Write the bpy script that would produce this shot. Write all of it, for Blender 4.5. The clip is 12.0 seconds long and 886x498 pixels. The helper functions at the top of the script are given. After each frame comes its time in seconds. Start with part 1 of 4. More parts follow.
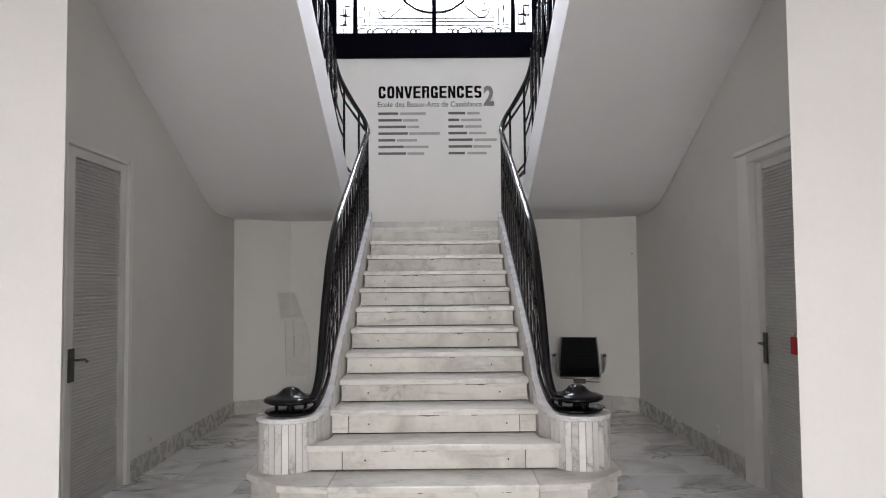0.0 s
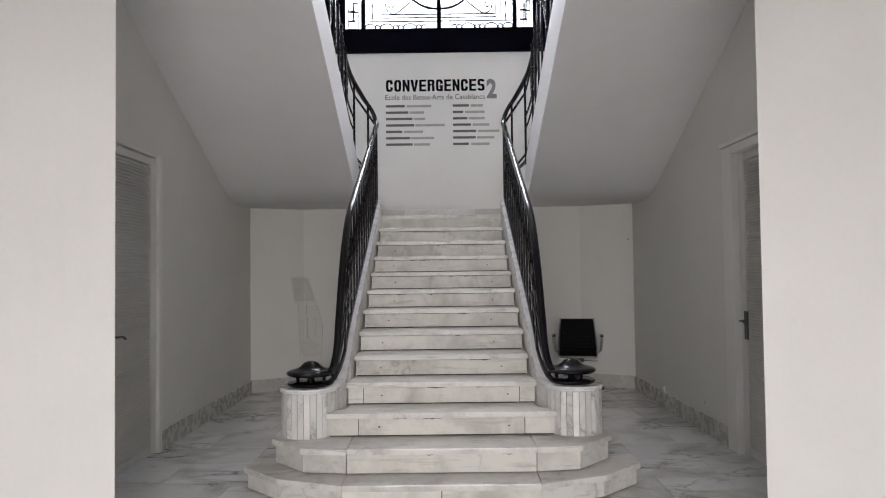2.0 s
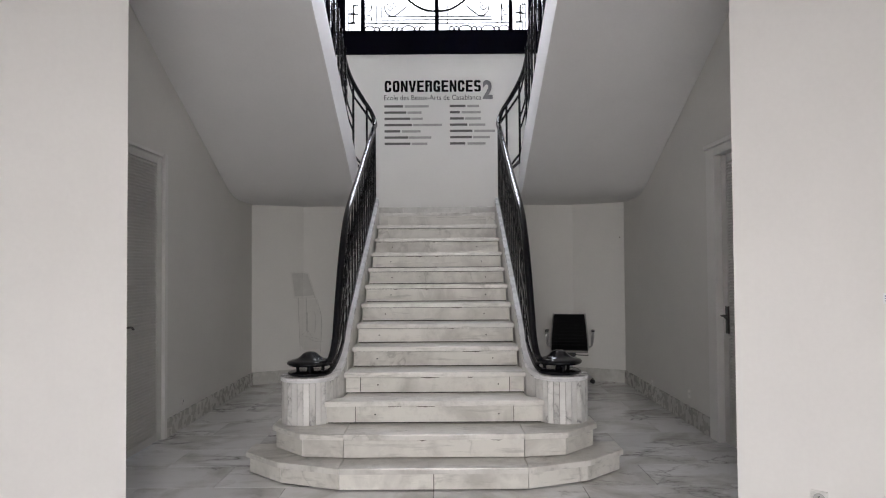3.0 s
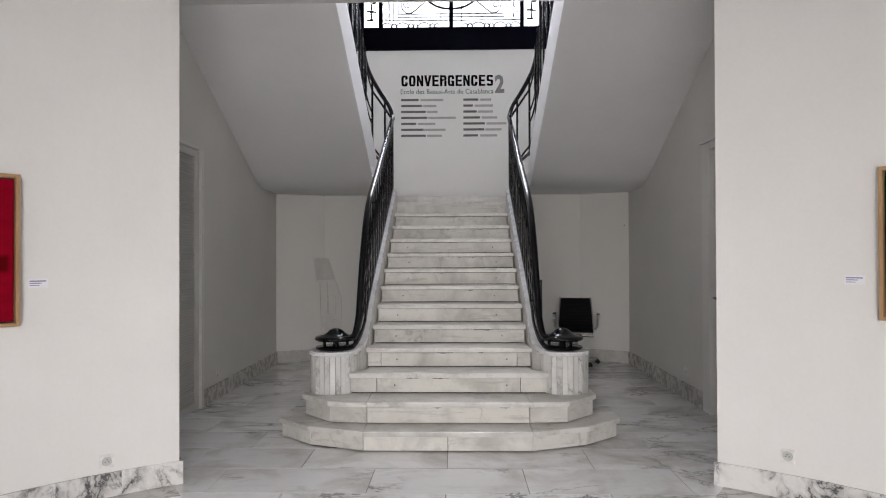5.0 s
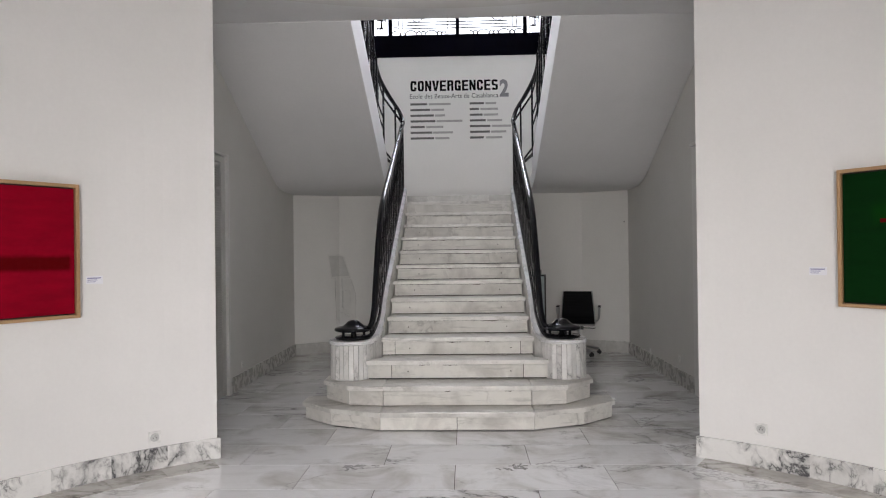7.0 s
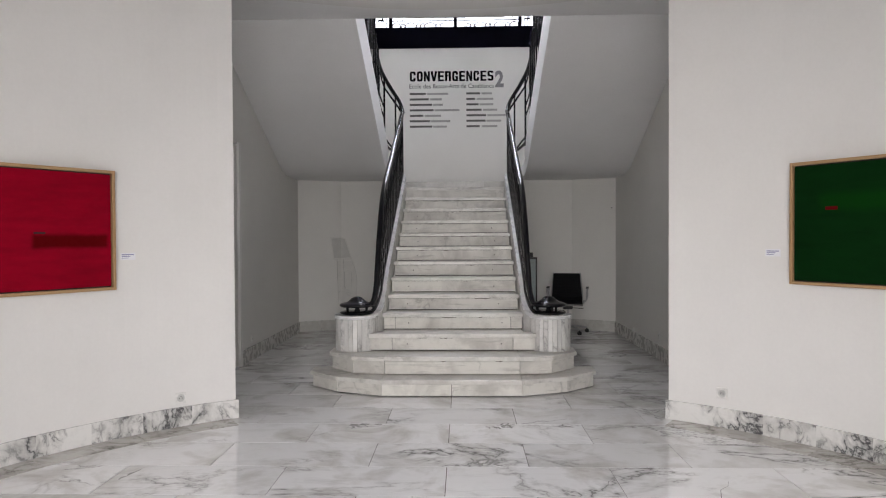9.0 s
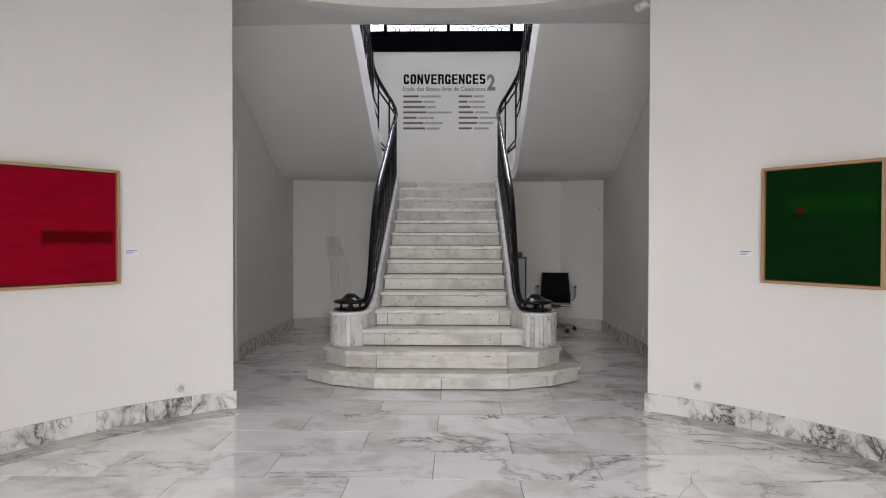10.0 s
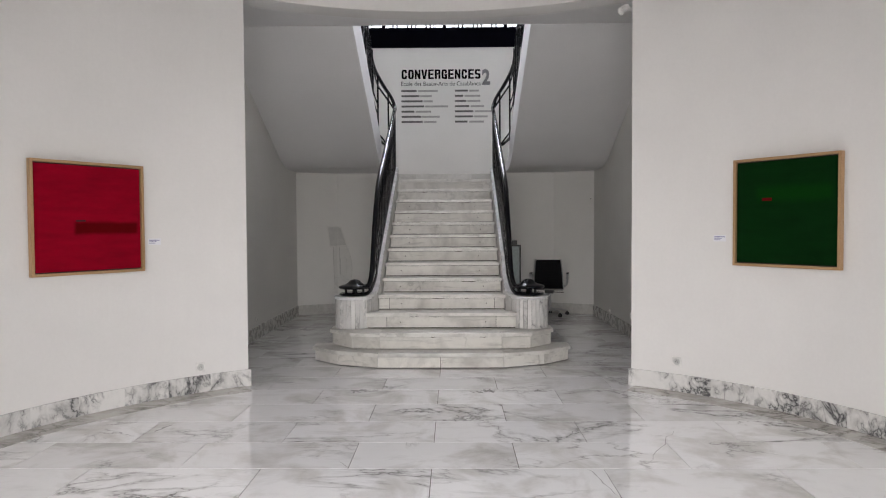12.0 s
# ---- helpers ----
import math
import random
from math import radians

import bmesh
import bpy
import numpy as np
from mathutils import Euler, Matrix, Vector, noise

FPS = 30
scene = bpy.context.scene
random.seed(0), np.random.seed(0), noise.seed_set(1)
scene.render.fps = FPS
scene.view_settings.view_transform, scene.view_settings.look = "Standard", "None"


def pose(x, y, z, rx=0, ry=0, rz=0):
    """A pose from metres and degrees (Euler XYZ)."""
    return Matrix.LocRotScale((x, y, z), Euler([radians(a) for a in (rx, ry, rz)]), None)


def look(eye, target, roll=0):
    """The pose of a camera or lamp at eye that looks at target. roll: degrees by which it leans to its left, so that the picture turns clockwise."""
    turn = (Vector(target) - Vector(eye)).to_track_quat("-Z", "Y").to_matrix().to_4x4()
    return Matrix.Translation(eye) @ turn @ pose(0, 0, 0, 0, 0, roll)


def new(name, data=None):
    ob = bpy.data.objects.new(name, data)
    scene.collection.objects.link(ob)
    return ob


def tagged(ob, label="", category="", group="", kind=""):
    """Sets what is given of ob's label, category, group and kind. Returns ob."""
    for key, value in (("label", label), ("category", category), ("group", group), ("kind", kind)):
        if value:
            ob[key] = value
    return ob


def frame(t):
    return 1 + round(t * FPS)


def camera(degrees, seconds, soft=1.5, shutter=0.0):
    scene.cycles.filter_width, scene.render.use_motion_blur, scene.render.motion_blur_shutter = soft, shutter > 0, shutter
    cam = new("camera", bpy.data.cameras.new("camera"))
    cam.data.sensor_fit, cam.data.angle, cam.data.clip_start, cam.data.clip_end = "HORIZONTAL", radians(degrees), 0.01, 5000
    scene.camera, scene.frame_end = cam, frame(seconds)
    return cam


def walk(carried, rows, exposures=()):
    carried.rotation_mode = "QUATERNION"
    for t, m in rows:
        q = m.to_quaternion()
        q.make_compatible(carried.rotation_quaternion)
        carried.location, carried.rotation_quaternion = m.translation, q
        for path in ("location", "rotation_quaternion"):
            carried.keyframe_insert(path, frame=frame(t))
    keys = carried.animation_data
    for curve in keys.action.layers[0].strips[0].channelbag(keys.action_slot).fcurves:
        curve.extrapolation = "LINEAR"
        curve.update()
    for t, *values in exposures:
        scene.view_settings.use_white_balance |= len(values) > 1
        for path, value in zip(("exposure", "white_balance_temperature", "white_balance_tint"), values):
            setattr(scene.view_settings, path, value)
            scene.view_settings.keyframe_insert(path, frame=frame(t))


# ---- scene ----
cam = camera(65.5, 12.0, 1.1)
PATH = [
    (0, (0.049, -4.149, 1.527), (0.058, -2.151, 1.626), -0.5),
    (0.5, (0.071, -4.252, 1.511), (0.07, -2.254, 1.598), -0.4),
    (1, (0.06, -4.345, 1.507), (0.053, -2.346, 1.584), -0.6),
    (1.5, (0.029, -4.463, 1.5), (0.023, -2.465, 1.569), -0.7),
    (2, (0.035, -4.578, 1.498), (0.031, -2.579, 1.56), -0.7),
    (2.5, (0.063, -4.691, 1.492), (0.061, -2.692, 1.549), -0.6),
    (3, (0.079, -4.817, 1.48), (0.076, -2.818, 1.535), -0.4),
    (5, (0.074, -5.322, 1.458), (0.033, -3.322, 1.477), -0.2),
    (5.5, (0.082, -5.456, 1.459), (0.024, -3.457, 1.478), -0.2),
    (6, (0.062, -5.584, 1.457), (-0.001, -3.585, 1.474), -0.5),
    (6.5, (0.063, -5.707, 1.463), (0.0, -3.708, 1.478), -0.7),
    (7, (0.091, -5.824, 1.461), (0.024, -3.825, 1.47), -0.7),
    (9, (0.107, -6.356, 1.437), (0.049, -4.358, 1.402), -0.3),
    (9.5, (0.137, -6.488, 1.432), (0.087, -4.489, 1.398), -0.0),
    (10, (0.139, -6.601, 1.429), (0.1, -4.602, 1.394), 0.1),
    (10.5, (0.129, -6.714, 1.42), (0.101, -4.714, 1.377), -0.1),
    (11, (0.116, -6.833, 1.418), (0.099, -4.833, 1.365), -0.3),
    (11.5, (0.123, -6.937, 1.409), (0.103, -4.938, 1.35), -0.4),
    (12, (0.133, -7.053, 1.414), (0.103, -5.055, 1.351), -0.3),
]
walk(cam, [(t, look(eye, target, roll)) for t, eye, target, roll in PATH], [(0, 0.33, 6550, 13.5), (3, 0.08, 6550, 13.5), (5, 0.1, 6550, 13.5), (9, 0.03, 6550, 13.5), (12, -0.03, 6550, 13.5)])

# ---- world, sun, large lights ----
world = bpy.data.worlds.new("sky")
scene.world = world
world.use_nodes = True
wn = world.node_tree.nodes
sky = wn.new("ShaderNodeTexSky")
sky.sky_type, sky.sun_disc = "NISHITA", False
sky.sun_elevation, sky.sun_rotation = radians(50), radians(200)
world.node_tree.links.new(sky.outputs[0], wn["Background"].inputs[0])
wn["Background"].inputs[1].default_value = 0.15
sun = new("sun", bpy.data.lights.new("sun", "SUN"))
sun.data.energy, sun.data.angle = 1.0, radians(12)
sun.matrix_world = look((0, 0, 20), (-3, 9, 5))


def area(name, eye, target, w, h, watts, colour=(1, 1, 1)):
    lamp = new(name, bpy.data.lights.new(name, "AREA"))
    lamp.data.shape, lamp.data.size, lamp.data.size_y = "RECTANGLE", w, h
    lamp.data.energy, lamp.data.color = watts, colour
    lamp.matrix_world = look(eye, target)
    return lamp


# daylight falling in through the unseen entrance doorway behind the walk, and through the stair window
area("entrance_daylight", (0, -9.6, 2.55), (0, -3.0, 1.5), 3.6, 2.1, 960, (1.0, 0.985, 0.965))
area("window_daylight", (0, 5.1, 6.3), (0, 1.6, 3.2), 2.6, 2.0, 135, (0.88, 0.92, 1.0))

# ---- materials ----


def nodes_of(name, rough=0.5, metal=0.0):
    m = bpy.data.materials.new(name)
    m.use_nodes = True
    nt = m.node_tree
    b = nt.nodes["Principled BSDF"]
    b.inputs["Roughness"].default_value = rough
    b.inputs["Metallic"].default_value = metal
    return m, nt, b


def ramp(nt, stops):
    r = nt.nodes.new("ShaderNodeValToRGB")
    while len(r.color_ramp.elements) < len(stops):
        r.color_ramp.elements.new(0.5)
    for e, (p, c) in zip(r.color_ramp.elements, stops):
        e.position, e.color = p, (*c, 1)
    return r


def noise_node(nt, vec, scale, detail=4, rough=0.5, distort=0.0):
    n = nt.nodes.new("ShaderNodeTexNoise")
    n.inputs["Scale"].default_value = scale
    n.inputs["Detail"].default_value = detail
    n.inputs["Roughness"].default_value = rough
    n.inputs["Distortion"].default_value = distort
    nt.links.new(vec, n.inputs["Vector"])
    return n


def mixed(nt, kind, fac, a, b):
    x = nt.nodes.new("ShaderNodeMix")
    x.data_type, x.blend_type = "RGBA", kind
    for sock, v in ((x.inputs[0], fac), (x.inputs[6], a), (x.inputs[7], b)):
        if isinstance(v, (int, float)):
            sock.default_value = v
        elif isinstance(v, tuple):
            sock.default_value = (*v, 1)
        else:
            nt.links.new(v, sock)
    return x.outputs[2]


def bumped(nt, b, height, strength, distance):
    n = nt.nodes.new("ShaderNodeBump")
    n.inputs["Strength"].default_value, n.inputs["Distance"].default_value = strength, distance
    nt.links.new(height, n.inputs["Height"])
    nt.links.new(n.outputs[0], b.inputs["Normal"])


def marble(name, base, vein, amount, rough=0.12, scale=1.0, cloud=(0.62, 0.61, 0.6), grime=0.0, bold=1.0, more=0.0):
    """Veined marble: soft clouds, long thin veins, and dirt specks; each slab shifted by its own random number."""
    m, nt, b = nodes_of(name, rough)
    co = nt.nodes.new("ShaderNodeTexCoord").outputs["Object"]
    info = nt.nodes.new("ShaderNodeObjectInfo")
    shift = nt.nodes.new("ShaderNodeVectorMath")
    shift.operation = "MULTIPLY_ADD"
    comb = nt.nodes.new("ShaderNodeCombineXYZ")
    for i in range(3):
        nt.links.new(info.outputs["Random"], comb.inputs[i])
    nt.links.new(comb.outputs[0], shift.inputs[0])
    shift.inputs[1].default_value = (37.0, 61.0, 23.0)
    nt.links.new(co, shift.inputs[2])
    vec = shift.outputs[0]
    clouds = noise_node(nt, vec, 2.2 * scale, 5, 0.6, 0.6)
    crmp = ramp(nt, [(0.3, cloud), (0.52, base)])
    nt.links.new(clouds.outputs[0], crmp.inputs[0])
    colour = crmp.outputs[0]
    # veins: the thin zero line of a stretched, distorted noise
    mp = nt.nodes.new("ShaderNodeMapping")
    mp.inputs["Rotation"].default_value = (0.5, 0.3, 0.6)
    mp.inputs["Scale"].default_value = (1.0, 1.7, 1.0)
    nt.links.new(vec, mp.inputs[0])
    for sc, width, hold, power in ((0.9 * scale, 0.009 * bold, 0.55 - more, amount), (2.3 * scale, 0.009 * bold, 0.58 - more, amount * 0.8)):
        n1 = noise_node(nt, mp.outputs[0], sc, 6, 0.6, 0.45)
        dist = nt.nodes.new("ShaderNodeMath")
        dist.operation = "SUBTRACT"
        dist.inputs[1].default_value = 0.5
        nt.links.new(n1.outputs[0], dist.inputs[0])
        ab = nt.nodes.new("ShaderNodeMath")
        ab.operation = "ABSOLUTE"
        nt.links.new(dist.outputs[0], ab.inputs[0])
        line = ramp(nt, [(0.0, (1, 1, 1)), (width, (0.4, 0.4, 0.4)), (width * 4.5, (0, 0, 0))])
        nt.links.new(ab.outputs[0], line.inputs[0])
        gate = noise_node(nt, vec, sc * 0.8, 2)
        g = ramp(nt, [(hold - 0.05, (0, 0, 0)), (hold + 0.07, (power, power, power))])
        nt.links.new(gate.outputs[0], g.inputs[0])
        both = mixed(nt, "MULTIPLY", 1.0, line.outputs[0], g.outputs[0])
        colour = mixed(nt, "MIX", both, colour, vein)
    if grime:
        dirt = noise_node(nt, vec, 9 * scale, 6, 0.7)
        d = ramp(nt, [(0.5, (0, 0, 0)), (0.8, (grime, grime, grime))])
        nt.links.new(dirt.outputs[0], d.inputs[0])
        colour = mixed(nt, "MIX", d.outputs[0], colour, (0.33, 0.31, 0.28))
        # long worn streaks along the slab
        st = nt.nodes.new("ShaderNodeMapping")
        st.inputs["Scale"].default_value = (1.0, 3.0, 9.0)
        nt.links.new(vec, st.inputs[0])
        streak = noise_node(nt, st.outputs[0], 3.0 * scale, 5, 0.65)
        k = ramp(nt, [(0.56, (0, 0, 0)), (0.68, (grime * 0.9, grime * 0.9, grime * 0.9))])
        nt.links.new(streak.outputs[0], k.inputs[0])
        colour = mixed(nt, "MIX", k.outputs[0], colour, (0.27, 0.255, 0.235))
    tone = nt.nodes.new("ShaderNodeMapRange")
    tone.inputs[3].default_value, tone.inputs[4].default_value = 0.86, 1.0
    nt.links.new(info.outputs["Random"], tone.inputs[0])
    colour = mixed(nt, "MULTIPLY", 1.0, colour, tone.outputs[0])
    nt.links.new(colour, b.inputs["Base Color"])
    wear = noise_node(nt, vec, 14, 4)
    wr = nt.nodes.new("ShaderNodeMapRange")
    wr.inputs[3].default_value, wr.inputs[4].default_value = rough * 0.7, rough * 1.5
    nt.links.new(wear.outputs[0], wr.inputs[0])
    nt.links.new(wr.outputs[0], b.inputs["Roughness"])
    bumped(nt, b, noise_node(nt, vec, 1.6, 2).outputs[0], 0.05, 0.02)
    return m


def paint(name, colour, rough=0.6, spread=0.025, relief=0.08):
    """Painted plaster: slow patches of tone and a fine roller grain."""
    m, nt, b = nodes_of(name, rough)
    co = nt.nodes.new("ShaderNodeTexCoord").outputs["Object"]
    slow = noise_node(nt, co, 1.1, 5, 0.6)
    dark = tuple(c * (1 - spread * 2) for c in colour)
    r = ramp(nt, [(0.3, dark), (0.65, colour)])
    nt.links.new(slow.outputs[0], r.inputs[0])
    fine = noise_node(nt, co, 40, 3)
    f = ramp(nt, [(0.3, (0.98, 0.98, 0.98)), (0.7, (1, 1, 1))])
    nt.links.new(fine.outputs[0], f.inputs[0])
    nt.links.new(mixed(nt, "MULTIPLY", 1.0, r.outputs[0], f.outputs[0]), b.inputs["Base Color"])
    bumped(nt, b, noise_node(nt, co, 160, 3).outputs[0], relief, 0.002)
    return m


def plain(name, colour, rough=0.4, metal=0.0, spread=0.15, scale=25, relief=0.0, gloss=0.5):
    m, nt, b = nodes_of(name, rough, metal)
    b.inputs["Specular IOR Level"].default_value = gloss
    co = nt.nodes.new("ShaderNodeTexCoord").outputs["Object"]
    n = noise_node(nt, co, scale, 5, 0.6)
    r = ramp(nt, [(0.3, tuple(c * (1 - spread) for c in colour)), (0.7, tuple(min(1, c * (1 + spread)) for c in colour))])
    nt.links.new(n.outputs[0], r.inputs[0])
    nt.links.new(r.outputs[0], b.inputs["Base Color"])
    wr = nt.nodes.new("ShaderNodeMapRange")
    wr.inputs[3].default_value, wr.inputs[4].default_value = rough * 0.75, min(1, rough * 1.3)
    nt.links.new(n.outputs[0], wr.inputs[0])
    nt.links.new(wr.outputs[0], b.inputs["Roughness"])
    if relief:
        bumped(nt, b, n.outputs[0], relief, 0.002)
    return m


def wood(name, a, c):
    m, nt, b = nodes_of(name, 0.45)
    co = nt.nodes.new("ShaderNodeTexCoord").outputs["Generated"]
    mp = nt.nodes.new("ShaderNodeMapping")
    mp.inputs["Scale"].default_value = (3, 3, 60)
    nt.links.new(co, mp.inputs[0])
    n = noise_node(nt, mp.outputs[0], 2.0, 5, 0.6, 0.3)
    r = ramp(nt, [(0.3, a), (0.7, c)])
    nt.links.new(n.outputs[0], r.inputs[0])
    nt.links.new(r.outputs[0], b.inputs["Base Color"])
    bumped(nt, b, n.outputs[0], 0.2, 0.001)
    return m


def canvas_paint(name, base, band, x0, x1, z0, z1, soft, gloss=0.06):
    """Matt paint on canvas with one soft-edged brushed band."""
    m, nt, b = nodes_of(name, 0.9)
    b.inputs["Specular IOR Level"].default_value = gloss
    co = nt.nodes.new("ShaderNodeTexCoord").outputs["Object"]
    mp = nt.nodes.new("ShaderNodeMapping")
    mp.inputs["Scale"].default_value = (1.0, 1.0, 4.0)
    nt.links.new(co, mp.inputs[0])
    slow = noise_node(nt, mp.outputs[0], 3.0, 5, 0.6)
    wob = noise_node(nt, co, 14.0, 3)
    sep = nt.nodes.new("ShaderNodeSeparateXYZ")
    nt.links.new(co, sep.inputs[0])
    fac = None
    for axis, lo, hi in ((0, x0, x1), (2, z0, z1)):
        add = nt.nodes.new("ShaderNodeMath")
        add.operation = "MULTIPLY_ADD"
        nt.links.new(wob.outputs[0], add.inputs[0])
        add.inputs[1].default_value = soft * 1.2
        nt.links.new(sep.outputs[axis], add.inputs[2])
        for edge, a, c in ((lo, 0.0, 1.0), (hi, 1.0, 0.0)):
            r = nt.nodes.new("ShaderNodeMapRange")
            r.interpolation_type = "SMOOTHSTEP"
            r.inputs[1].default_value, r.inputs[2].default_value = edge - soft + soft * 0.6, edge + soft + soft * 0.6
            r.inputs[3].default_value, r.inputs[4].default_value = a, c
            nt.links.new(add.outputs[0], r.inputs[0])
            if fac is None:
                fac = r.outputs[0]
            else:
                mul = nt.nodes.new("ShaderNodeMath")
                mul.operation = "MULTIPLY"
                nt.links.new(fac, mul.inputs[0]), nt.links.new(r.outputs[0], mul.inputs[1])
                fac = mul.outputs[0]
    r = ramp(nt, [(0.3, tuple(c * 0.82 for c in base)), (0.7, tuple(c * 1.12 for c in base))])
    nt.links.new(slow.outputs[0], r.inputs[0])
    nt.links.new(mixed(nt, "MIX", fac, r.outputs[0], band), b.inputs["Base Color"])
    bumped(nt, b, noise_node(nt, co, 180, 2).outputs[0], 0.15, 0.002)
    return m


def glowing(name, colour, strength):
    m, nt, b = nodes_of(name, 0.6)
    co = nt.nodes.new("ShaderNodeTexCoord").outputs["Object"]
    n = noise_node(nt, co, 0.9, 3)
    r = ramp(nt, [(0.3, tuple(c * 0.9 for c in colour)), (0.7, colour)])
    nt.links.new(n.outputs[0], r.inputs[0])
    nt.links.new(r.outputs[0], b.inputs["Base Color"])
    nt.links.new(r.outputs[0], b.inputs["Emission Color"])
    b.inputs["Emission Strength"].default_value = strength
    return m


M_FLOOR = marble("floor_marble", (0.87, 0.87, 0.875), (0.14, 0.135, 0.13), 0.95, 0.035, 0.85, (0.55, 0.535, 0.51), 0.12, 0.85, -0.005)
M_FLOOR.node_tree.nodes["Principled BSDF"].inputs["IOR"].default_value = 1.6
M_BORDER = marble("border_marble", (0.6, 0.58, 0.55), (0.13, 0.12, 0.1), 1.0, 0.05, 1.6, (0.36, 0.34, 0.31), 0.3, 1.3, 0.05)
M_VEIN = plain("dark_marble_vein", (0.33, 0.325, 0.32), 0.12)
M_STEP = marble("step_marble", (0.78, 0.76, 0.72), (0.2, 0.18, 0.16), 0.5, 0.3, 1.0, (0.54, 0.52, 0.49), 0.5, 0.9, -0.02)
M_RISER = marble("riser_marble", (0.78, 0.76, 0.71), (0.2, 0.185, 0.165), 0.55, 0.42, 0.9, (0.52, 0.5, 0.465), 0.4, 0.9, -0.02)
M_STRIP = marble("strip_marble", (0.8, 0.79, 0.77), (0.2, 0.2, 0.2), 0.8, 0.2, 1.6, (0.68, 0.67, 0.65), 0.15, 1.2, 0.0)
M_SKIRT = marble("skirting_marble", (0.8, 0.79, 0.77), (0.06, 0.06, 0.065), 1.0, 0.2, 2.2, (0.64, 0.63, 0.61), 0.08, 1.9, 0.07)
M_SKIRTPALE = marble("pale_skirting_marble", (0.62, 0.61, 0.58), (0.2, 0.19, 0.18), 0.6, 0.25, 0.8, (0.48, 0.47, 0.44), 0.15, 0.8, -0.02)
M_CURB = marble("curb_marble", (0.82, 0.82, 0.83), (0.5, 0.5, 0.5), 0.3, 0.25, 1.0, (0.78, 0.775, 0.77), 0.1)
M_WALL = paint("wall_paint", (0.8, 0.787, 0.77), 0.65)
M_STAIRWALL = paint("stair_wall_paint", (0.8, 0.79, 0.76), 0.65)
M_SOFFIT = paint("soffit_paint", (0.88, 0.875, 0.875), 0.7)
M_DOOR = paint("door_paint", (0.75, 0.74, 0.71), 0.45, 0.04, 0.05)
M_FRAME = paint("frame_paint", (0.87, 0.86, 0.84), 0.45, 0.04, 0.05)
M_IRON = plain("black_iron", (0.003, 0.003, 0.005), 0.26, 0.0, 0.3, 30, 0, 0.28)
M_RAIL = plain("polished_black_rail", (0.003, 0.003, 0.005), 0.14, 0.0, 0.2, 20, 0, 0.42)
M_BEAM = plain("dark_window_beam", (0.0015, 0.0015, 0.005), 0.7, 0.0, 0.3, 6, 0, 0.05)
M_CHIP = plain("chipped_edge", (0.12, 0.105, 0.09), 0.9)
# near-black for the open step joints and the painted shade under nosings
M_GAP_SHADE = plain("dark_joint_shade", (0.025, 0.022, 0.02), 0.9, 0, 0.2, 20, 0, 0.1)
M_SEAM = plain("grey_seam", (0.3, 0.28, 0.25), 0.8)
M_JOINT = plain("floor_joint", (0.1, 0.095, 0.09), 0.8)
M_LETTER = plain("black_lettering", (0.005, 0.005, 0.005), 0.8, 0, 0.1, 20, 0, 0.1)
M_GREYLETTER = plain("grey_lettering", (0.24, 0.24, 0.25), 0.6)
M_FADED = plain("thin_grey_lettering", (0.4, 0.395, 0.38), 0.7)
M_BOLDBAR = plain("bold_small_lettering", (0.14, 0.135, 0.13), 0.7)
M_SUBTITLE = plain("thin_black_lettering", (0.06, 0.06, 0.06), 0.7)
M_OAK = wood("pale_oak", (0.33, 0.19, 0.09), (0.5, 0.32, 0.17))
M_DARKWOOD = plain("dark_inner_edge", (0.03, 0.018, 0.012), 0.7)
M_RED = canvas_paint("red_canvas", (0.26, 0.0015, 0.014), (0.1, 0.0005, 0.002), -0.12, 0.38, 1.378, 1.465, 0.018)
M_DEEPRED = plain("deep_red_band", (0.11, 0.0008, 0.003), 0.9, 0, 0.15, 5, 0.1, 0.08)
M_GREEN = canvas_paint("green_canvas", (0.002, 0.022, 0.004), (0.002, 0.034, 0.003), -0.22, 0.36, 1.6, 1.71, 0.035)
M_DARK = plain("dark_stroke", (0.03, 0.006, 0.006), 0.8)
M_PLASTIC = plain("white_plastic", (0.74, 0.73, 0.71), 0.35)
M_BLACKPLASTIC = plain("black_plastic", (0.012, 0.012, 0.013), 0.4)
M_LEATHER = plain("black_leather", (0.003, 0.003, 0.004), 0.6, 0, 0.3, 60, 0.2, 0.12)
M_CHROME = plain("chrome", (0.5, 0.5, 0.51), 0.3, 1.0, 0.05)
M_STEEL = plain("brushed_dark_steel", (0.16, 0.155, 0.15), 0.35, 1.0, 0.1)
M_FIRERED = plain("fire_red", (0.5, 0.01, 0.015), 0.4)
M_CARD = paint("white_card", (0.84, 0.84, 0.88), 0.6, 0.02, 0.0)
M_CARDINK = plain("card_ink", (0.25, 0.25, 0.42), 0.7)
M_SOCKET = plain("socket_grey", (0.52, 0.52, 0.51), 0.4)
M_HOLE = plain("socket_hole", (0.02, 0.02, 0.02), 0.7)
M_WASH = plain("pale_grey_wash", (0.6, 0.595, 0.57), 0.8, 0, 0.08, 7)
M_PALEWASH = plain("palest_grey_wash", (0.72, 0.71, 0.68), 0.8, 0, 0.06, 7)
M_PENCIL = plain("pencil_grey", (0.5, 0.49, 0.47), 0.8, 0, 0.2, 30)
M_PALEPANEL = plain("pale_green_glass", (0.45, 0.52, 0.52), 0.1)
M_GLASS, _nt, _b = nodes_of("window_glass", 0.05)
_b.inputs["Transmission Weight"].default_value = 1.0
_b.inputs["IOR"].default_value = 1.1
_b.inputs["Base Color"].default_value = (0.97, 0.98, 1, 1)
